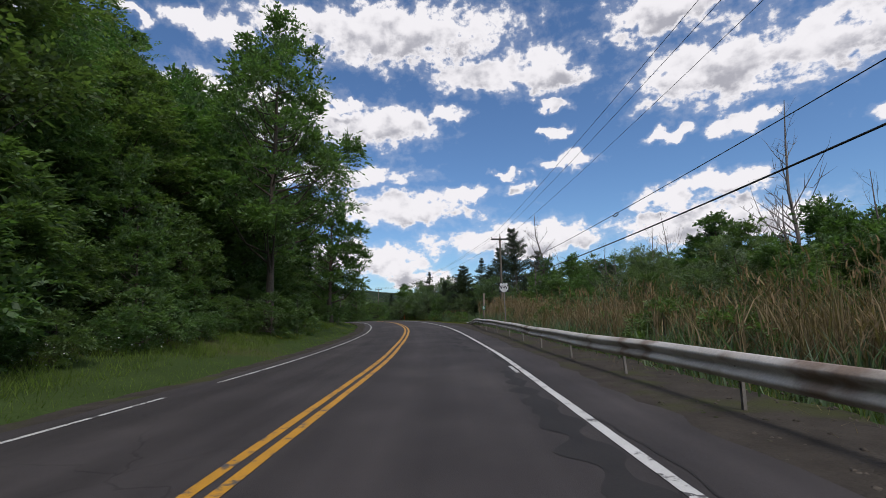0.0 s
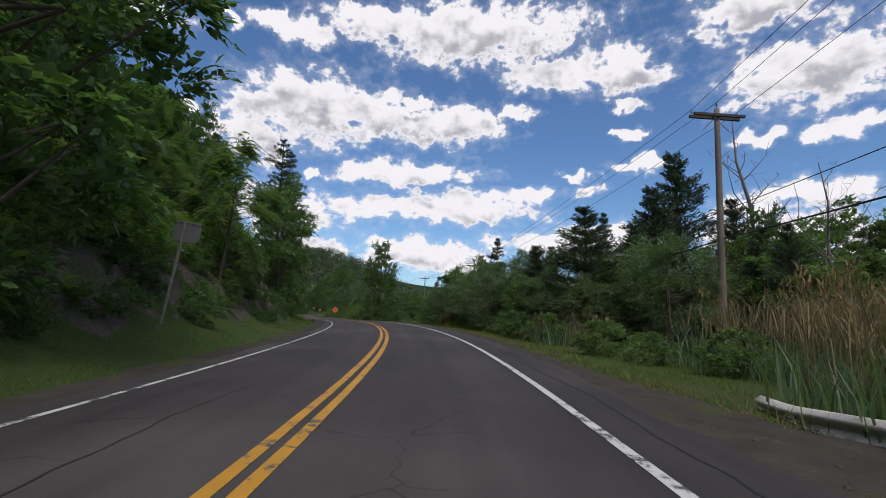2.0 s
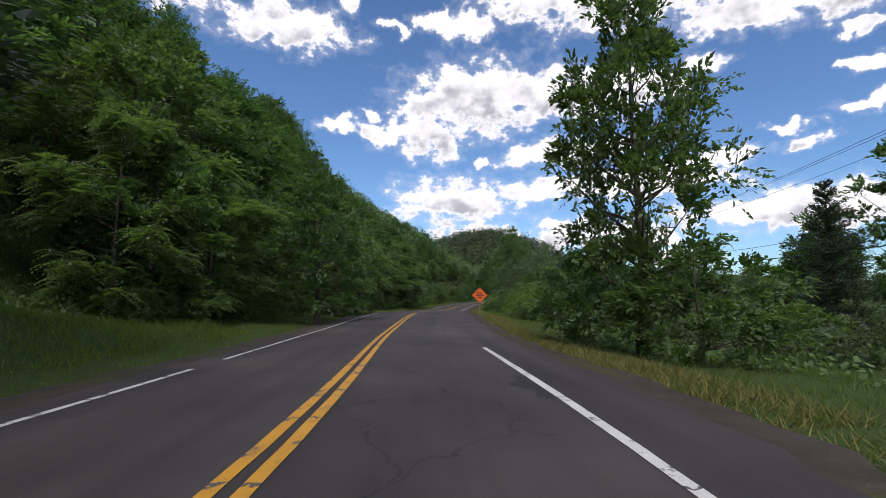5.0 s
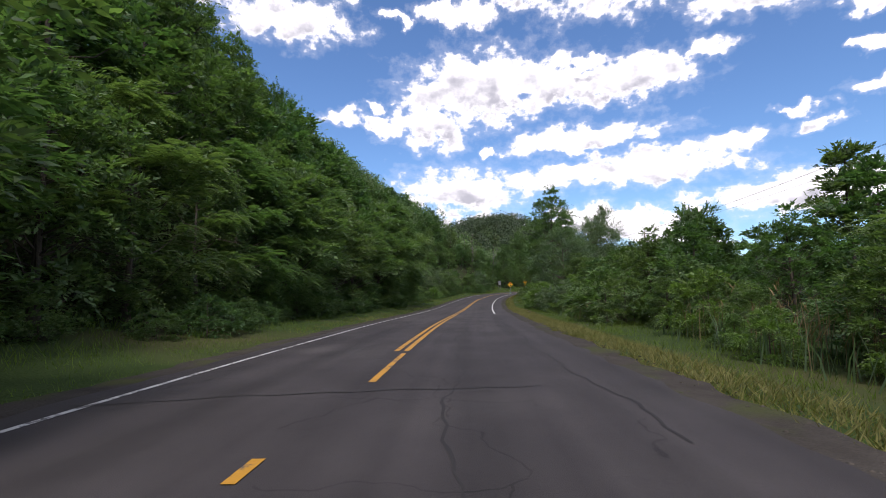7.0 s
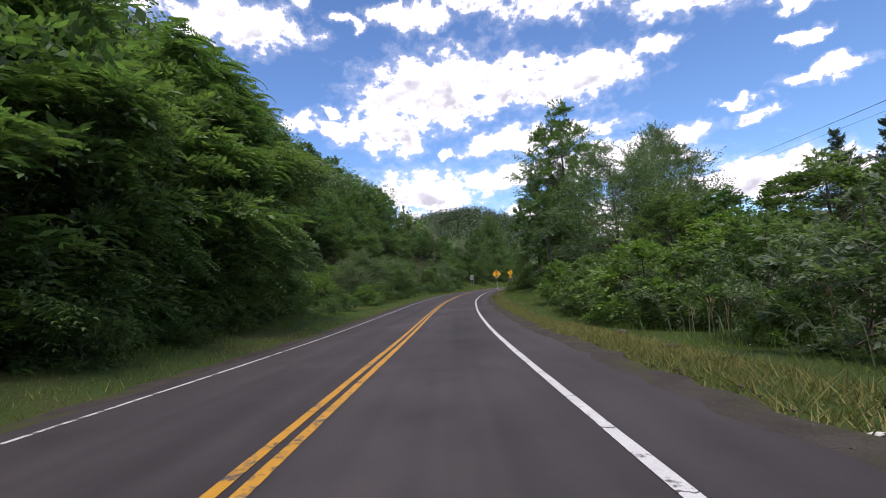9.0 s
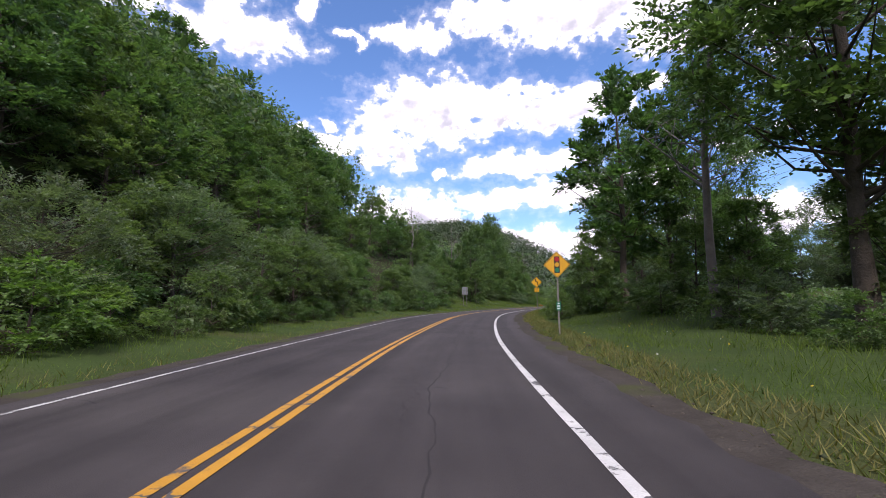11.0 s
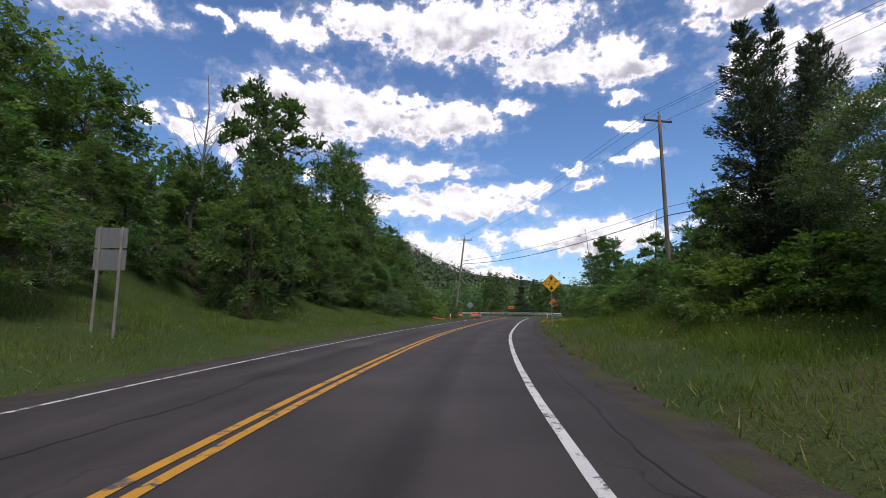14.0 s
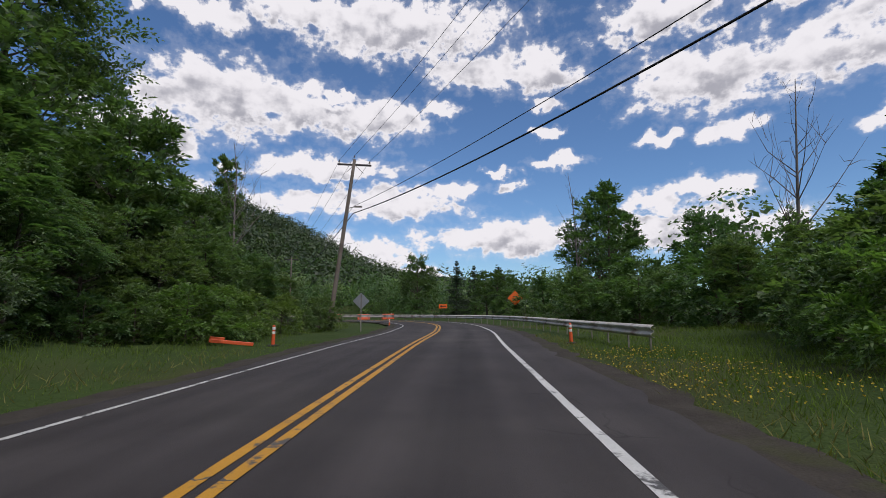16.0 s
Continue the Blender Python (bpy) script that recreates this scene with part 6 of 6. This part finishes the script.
# orange work signs
for x, y, face, h, half, label in ((-33.9, 126.8, 24, 1.65, 0.62, "orange diamond roadworks sign on a post"), (-74.5, 340.0, -6, 3.25 - gz(-74.5, 340.0), 0.86, "orange diamond roadworks sign beyond the guard rail")):
    root, p = diamond_sign(x, y, face, half, h, "sign_orange", label)
    for k, w in enumerate((0.42, 0.62, 0.34)):
        part("text_bar", plate(shift([(-w / 2, -0.04), (w / 2, -0.04), (w / 2, 0.04), (-w / 2, 0.04)], 0, h + 0.17 - 0.17 * k), 0.0012, -0.0032), M["sign_black"], p)

# route shield
root = sign_root(3.94, 30.6, -2, "white route shield reading 9W on a tall post", post_h=3.35)
sh = [(0.0, -0.30), (0.14, -0.26), (0.27, -0.12), (0.29, 0.05), (0.23, 0.15), (0.27, 0.24), (0.18, 0.29), (0.09, 0.25), (0.0, 0.29), (-0.09, 0.25), (-0.18, 0.29), (-0.27, 0.24), (-0.23, 0.15), (-0.29, 0.05), (-0.27, -0.12), (-0.14, -0.26)]
pb = part("panel", plate(shift(round_poly([(-0.305, -0.305), (0.305, -0.305), (0.305, 0.305), (-0.305, 0.305)], 0.04), 0, 3.07), 0.002, 0.0), M["sign_black"], root, "black square sign plate")
part("shield", plate(shift(sh, 0, 3.07), 0.0015, -0.0022), M["sign_white"], pb, "white shield")
text_part("9W", 0.33, (0, 3.07), M["sign_black"], pb, -0.0055)
# reference marker and reflector near the rail's end
root = sign_root(3.4, 41.5, -4, "small green reference marker on a short leaning wooden pole", posts=(), lean=0.05)
part("post", cyl_bm(0.085, 0.07, 3.3, (0, 0.09, -0.4), 12), M["pole_wood"], root, "short grey wooden pole", True)
part("panel", plate(shift(round_poly([(-0.12, -0.16), (0.12, -0.16), (0.12, 0.16), (-0.12, 0.16)], 0.01), 0, 1.65), 0.002), M["sign_green"], root)
for k, w in enumerate((0.1, 0.16, 0.16)):
    part("marker_line", plate(shift([(-w / 2, -0.025), (w / 2, -0.025), (w / 2, 0.025), (-w / 2, 0.025)], 0, 1.74 - k * 0.09), 0.001, -0.0022), M["sign_white"], root)
# backs of signs that face the other way
BACK_H = 4.25 - gz(-11.5, 51.4)
root = sign_root(-11.5, 51.4, 192, "grey back of an octagonal-cornered sign on a leaning post", post_h=BACK_H, lean=-0.13)
part("panel", plate(shift(round_poly([(-0.48, -0.30), (0.30, -0.30), (0.30, 0.30), (-0.48, 0.30)], 0.12, 1), 0, BACK_H - 0.32), 0.003), M["sign_back"], root)
part("brace", box_bm(0.72, 0.02, 0.04, (-0.09, 0.02, BACK_H - 0.04)), M["post"], root)
root = sign_root(-94, 261.2, 192, "grey aluminium back of a tall rectangular sign on two posts", ((-0.28,), (0.28,)), post_h=2.9)
for h0 in (1.75, 2.35):
    part("panel", plate(shift(round_poly([(-0.42, -0.28), (0.42, -0.28), (0.42, 0.28), (-0.42, 0.28)], 0.04), 0, h0 + 0.25), 0.003), M["sign_back"], root)
# black and orange arrow board, and the far diamond seen from behind
root = sign_root(-82.2, 354.6, 4, "orange arrow board on the outside of the bend", post_h=2.2)
p = panel(root, shift(round_poly([(-0.6, -0.3), (0.6, -0.3), (0.6, 0.3), (-0.6, 0.3)], 0.04), 0, 1.95), M["sign_orange"])
part("arrow", plate(shift([(-0.45, 0.0), (-0.22, 0.2), (-0.22, 0.07), (0.45, 0.07), (0.45, -0.07), (-0.22, -0.07), (-0.22, -0.2)][::-1], 0, 1.95), 0.0012, -0.0032), M["sign_black"], p)
root = sign_root(-88.5, 318.2, 186, "grey back of a diamond sign beside the leaning pole", post_h=2.4)
part("panel", plate(shift(round_poly(diamond(0.54), 0.05), 0, 1.95), 0.003), M["sign_back"], root)


# ---------------------------------------------------------------- cones, barriers and small things
def lathe(profile, n=16):
    bm = bmesh.new()
    rings = [[bm.verts.new((r * math.cos(t), r * math.sin(t), z)) for t in np.linspace(0, 2 * math.pi, n, endpoint=False)] for r, z in profile]
    for a, b in zip(rings, rings[1:]):
        for i in range(n):
            bm.faces.new((a[i], a[(i + 1) % n], b[(i + 1) % n], b[i]))
    bm.faces.new(rings[-1])
    return bm


def channelizer(x, y, lean, label):
    root = new("traffic_cone")
    z = gz(x, y)
    root.matrix_basis = Matrix.LocRotScale((x, y, z), Euler((lean, lean * 0.5, 0.3)), Vector((0.85, 0.85, 0.72)))
    part("base", lathe([(0.26, 0.0), (0.26, 0.05), (0.14, 0.08), (0.07, 0.09)], 8), M["rubber"], root, "black rubber base")
    part("body", lathe([(0.085, 0.08), (0.075, 0.5), (0.062, 1.0), (0.05, 1.06), (0.03, 1.08)]), M["orange_plastic"], root, smooth=True)
    for z0 in (0.62, 0.84):
        part("collar", lathe([(0.078 - z0 * 0.008, z0), (0.079 - z0 * 0.008, z0 + 0.01), (0.077 - z0 * 0.008, z0 + 0.13), (0.070 - z0 * 0.008, z0 + 0.14)]), M["reflect_white"], root, "white reflective collar", True)
    return tagged(root, label, "traffic cone")


channelizer(-89.9, 305.4, 0.04, "slim orange traffic cone with white collars on the grass")
channelizer(-78.7, 305.2, -0.03, "slim orange traffic cone with white collars before the guard rail")
channelizer(-87.7, 330.2, 0.02, "slim orange traffic cone at the road's edge")
bm = box_bm(1.5, 0.07, 0.13, (0, 0, 0.07), 0.02)
box_bm(0.5, 0.09, 0.2, (-0.5, 0.05, 0.12), 0.02, bm)
bm.transform(Matrix.Translation((-91.2, 304.8, gz(-91.2, 304.8) + 0.06)) @ Matrix.Rotation(0.3, 4, "Z") @ Matrix.Rotation(0.12, 4, "Y"))
me = bpy.data.meshes.new("fallen_barrier_board")
bm.to_mesh(me)
bm.free()
me.materials.append(M["orange_plastic"])
tagged(new("fallen_barrier_board", me), "fallen orange barrier board lying in the grass", "barrier")


def water_barrier(x, y, turn, label):
    root = new("road_barrier")
    root.matrix_basis = Matrix.LocRotScale((x, y, gz(x, y)), Euler((0, 0, turn)), None)
    bm = bmesh.new()
    prof = [(-0.28, 0.0), (0.28, 0.0), (0.26, 0.18), (0.12, 0.35), (0.08, 0.85), (-0.08, 0.85), (-0.12, 0.35), (-0.26, 0.18)]
    a = [bm.verts.new((-0.95, p, q)) for p, q in prof]
    b = [bm.verts.new((0.95, p, q)) for p, q in prof]
    bm.faces.new(a)
    bm.faces.new(b[::-1])
    for i in range(8):
        bm.faces.new((a[i], b[i], b[(i + 1) % 8], a[(i + 1) % 8]))
    bmesh.ops.recalc_face_normals(bm, faces=bm.faces)
    part("body", bm, M["orange_plastic"], root)
    part("cap", box_bm(0.16, 0.12, 0.06, (0.6, 0, 0.88), 0.015), M["reflect_white"], root, "white filler cap")
    return tagged(root, label, "barrier", "road barriers")


for x, y, r in ((-90.6, 361.0, 0.5), (-94.6, 362.8, 0.4), (-99.6, 366.0, 0.5)):
    water_barrier(x, y, r, "orange plastic road barrier at the closed side of the bend")


def stone(x, y, size, seed, label):
    rng = np.random.default_rng(seed)
    v, f = lump(rng, np.zeros(3), size, 0.55)
    me = quick("stone", v, f, M["rock"])
    ob = new("stone", me)
    ob.location = (x, y, gz(x, y) + size * 0.2)
    tagged(ob, label, "stone", "loose stones")


for i, (s, d, r) in enumerate(((174.5, 6.2, 0.22), (180.0, 6.4, 0.14), (168.0, 6.1, 0.10), (184.5, 6.9, 0.18), (222, 5.6, 0.09), (16, 5.2, 0.08), (21, 5.4, 0.10), (9, 5.0, 0.07))):
    p = on_road(s, d)
    stone(float(p[0]), float(p[1]), r, i, "pale grey loose stone on the verge")


def shoulder_stones():
    """Broken stone and clods on the shoulders and under the rail, too many to count."""
    rng = np.random.default_rng(33)
    octa = np.array([(1, 0, 0), (0, 1, 0), (-1, 0, 0), (0, -1, 0), (0, 0, 1), (0, 0, -1)], float)
    tri = np.array([(0, 1, 4), (1, 2, 4), (2, 3, 4), (3, 0, 4), (1, 0, 5), (2, 1, 5), (3, 2, 5), (0, 3, 5)])
    pieces = []
    for n, s0, s1, d0, d1, big in ((1500, -2, 46, 4.5, 6.7, 0.05), (500, 46, 120, 4.4, 5.1, 0.03), (900, 120, 190, 4.3, 5.3, 0.035), (700, 190, 262, 4.3, 5.2, 0.035)):
        x, y, s, d = scatter(rng, n, s0, s1, d0, d1)
        z = np.maximum(on_road(s, d)[:, 2] - 0.03, ground_z(x, y))
        r = big * rng.uniform(0.25, 1.0, n) ** 2 + 0.008
        for i in range(n):
            pieces.append((octa * rng.uniform(0.6, 1.3, (6, 3)) * np.array([r[i], r[i], r[i] * 0.6]) + np.array([x[i], y[i], z[i]]), tri))
    tagged(new("loose_stones", quick("loose_stones", *join(*pieces), M["rock"])), "loose stones and clods strewn on the gravel shoulders", "stones", kind="stuff")


shoulder_stones()


def rock_face():
    """The broken rock bank under the trees on the left."""
    s = np.arange(46, 96, 0.3)
    k = np.linspace(0, 1, 14)
    S, K = np.meshgrid(s, k, indexing="ij")
    D = -(6.0 + 2.7 * K + 0.3 * np.sin(S * 0.7))
    P = on_road(S, D)
    g = ground_z(P[..., 0], P[..., 1])
    bump = np.array([[noise.noise(Vector((a * 0.9, b * 6, 0))) + 0.6 * noise.cell(Vector((a * 1.4, b * 9, 3.0))) for b in k] for a in s])
    fade = np.sin(np.pi * K) * np.clip((S - 46) / 4, 0, 1) * np.clip((96 - S) / 6, 0, 1)
    P[..., 2] = g - 0.12 + fade * (0.22 + 0.34 * bump)
    me = grid_mesh("rock_bank", P[:, ::-1], M["rock"])
    me.polygons.foreach_set("use_smooth", np.zeros(len(me.polygons), bool))
    tagged(new("rock_bank", me), "broken grey-brown rock bank under the trees", "rock bank", kind="structure")


rock_face()
# marker stake
bm = cyl_bm(0.034, 0.03, 1.95 - gz(-7.25, 86.2), (0, 0, -0.15), 8)
bm.transform(Matrix.Translation((-7.25, 86.2, gz(-7.25, 86.2))))
me = bpy.data.meshes.new("marker_stake")
bm.to_mesh(me)
bm.free()
me.materials.append(M["orange_plastic"])
tagged(new("marker_stake", me), "thin orange marker stake in the grass", "stake")

# scraps of litter on the verges
M["paper"] = material("dirty_white_paper", (0.70, 0.70, 0.66), (0.52, 0.51, 0.47), rough=0.8, scale=6, fine=30, bump=0.3)
for i, (x, y, r) in enumerate(((-80.0, 283.2, 0.06), (-79.1, 238.6, 0.06), (-78.3, 245.8, 0.06), (-51.6, 164.0, 0.07), (-11.5, 62.7, 0.09))):
    v, f = lump(np.random.default_rng(60 + i), np.zeros(3), r, 0.5)
    ob = new("litter", quick("litter", v * np.array([1.3, 0.8, 1]), f, M["paper"]))
    ob.location = (x, y, gz(x, y) + r * 0.35)
    tagged(ob, "crumpled dirty white paper scrap in the grass", "litter", "scraps of litter")

# cracks that wander along and across the asphalt
def crack(s0, s1, d, wander, width, seed):
    line_ = lambda s: d + wander * (ripple(s, s * 0.2, 0.5, seed) + 0.35 * ripple(s, s * 0.6, 2.3, seed + 2))
    me = ribbon("road_crack", s0, s1, lambda s: line_(s) - width / 2, lambda s: line_(s) + width / 2, M["patch"], 0.0045, 0.25, width * 0.35, width * 0.35, 2)
    tagged(new("road_crack", me), "dark thin crack wandering along the asphalt", "road crack", "cracks in the asphalt", "structure")


for n, (s0, s1, d, wander, width) in enumerate(((118, 152, 1.35, 0.22, 0.05), (136, 171, 3.3, 0.25, 0.06), (143, 168, -1.6, 0.2, 0.045), (186, 232, 1.6, 0.15, 0.035), (228, 262, 3.75, 0.12, 0.05), (250, 300, -1.8, 0.2, 0.04), (40, 76, 3.75, 0.15, 0.045), (60, 96, 1.1, 0.12, 0.03), (-5, 30, 3.35, 0.12, 0.06), (262, 300, 3.9, 0.12, 0.05), (20, 58, -1.5, 0.15, 0.03))):
    crack(s0, s1, d, wander, width * 0.6, n + 1)
for n, (s0, s1, d0, d1) in enumerate(((83.2, 83.7, -2.8, 3.0), (137.5, 138.6, -3.4, 2.6), (149.2, 149.9, -3.2, 0.2), (203.5, 204.1, 0.2, 3.0), (282.0, 283.2, -3.3, 3.0))):
    k = np.linspace(0, 1, 40)
    ss, dd = s0 + (s1 - s0) * k + 0.10 * ripple(k * 6, k * 2, 2.0, n), d0 + (d1 - d0) * k
    a, b = on_road(ss - 0.02, dd), on_road(ss + 0.02 + 0.015 * np.sin(k * 31), dd)
    P = np.stack([a, b], 1)
    P[..., 2] += 0.0048
    tagged(new("road_crack", grid_mesh("road_crack", P, M["patch"])), "dark crack running across the lanes", "road crack", "cracks in the asphalt", "structure")

# darker tar patches on the road, tapering to ragged ends
for s, d, ln, w in ((-4.0, 2.9, 15.5, 0.5), (16.2, 2.45, 3.4, 0.42), (18.6, 2.15, 1.5, 0.34), (20.2, 2.35, 1.7, 0.46), (22.6, 2.45, 2.4, 0.36), (21.4, 1.95, 0.9, 0.22), (17.6, 1.95, 0.8, 0.2),
                    (120.5, 3.4, 1.4, 0.7), (126, 2.4, 1.5, 0.35), (236, -2.9, 9, 0.5), (258, -2.8, 8, 0.45), (101, 2.9, 2, 0.5)):
    half = lambda q, s=s, ln=ln, w=w: w / 2 * np.sqrt(np.clip(np.sin(math.pi * (q - s) / ln), 0.004, 1)) * (0.8 + 0.35 * np.sin(q * 5.3 + s))
    tagged(new("tar_patch", ribbon("tar_patch", s, s + ln, lambda q: d - half(q) - 0.06 * np.sin(q * 7.1), lambda q: d + half(q), M["patch"], 0.004, 0.1, 0.05, 0.05, 3)), "dark tar patch on the asphalt", "road patch", kind="structure")
# worn strip inside the edge line, with flakes of old paint
tagged(new("tar_patch", ribbon("tar_patch", 11.7, 31, lambda q: np.interp(q, *LANE_R) - 0.2 - 0.05 * np.sin(q * 2.3), lambda q: np.interp(q, *LANE_R) - 0.075, M["patch"], 0.0042, 0.15, 0.05, 0.01, 3)), "dark broken strip beside the white edge line", "road patch", kind="structure")
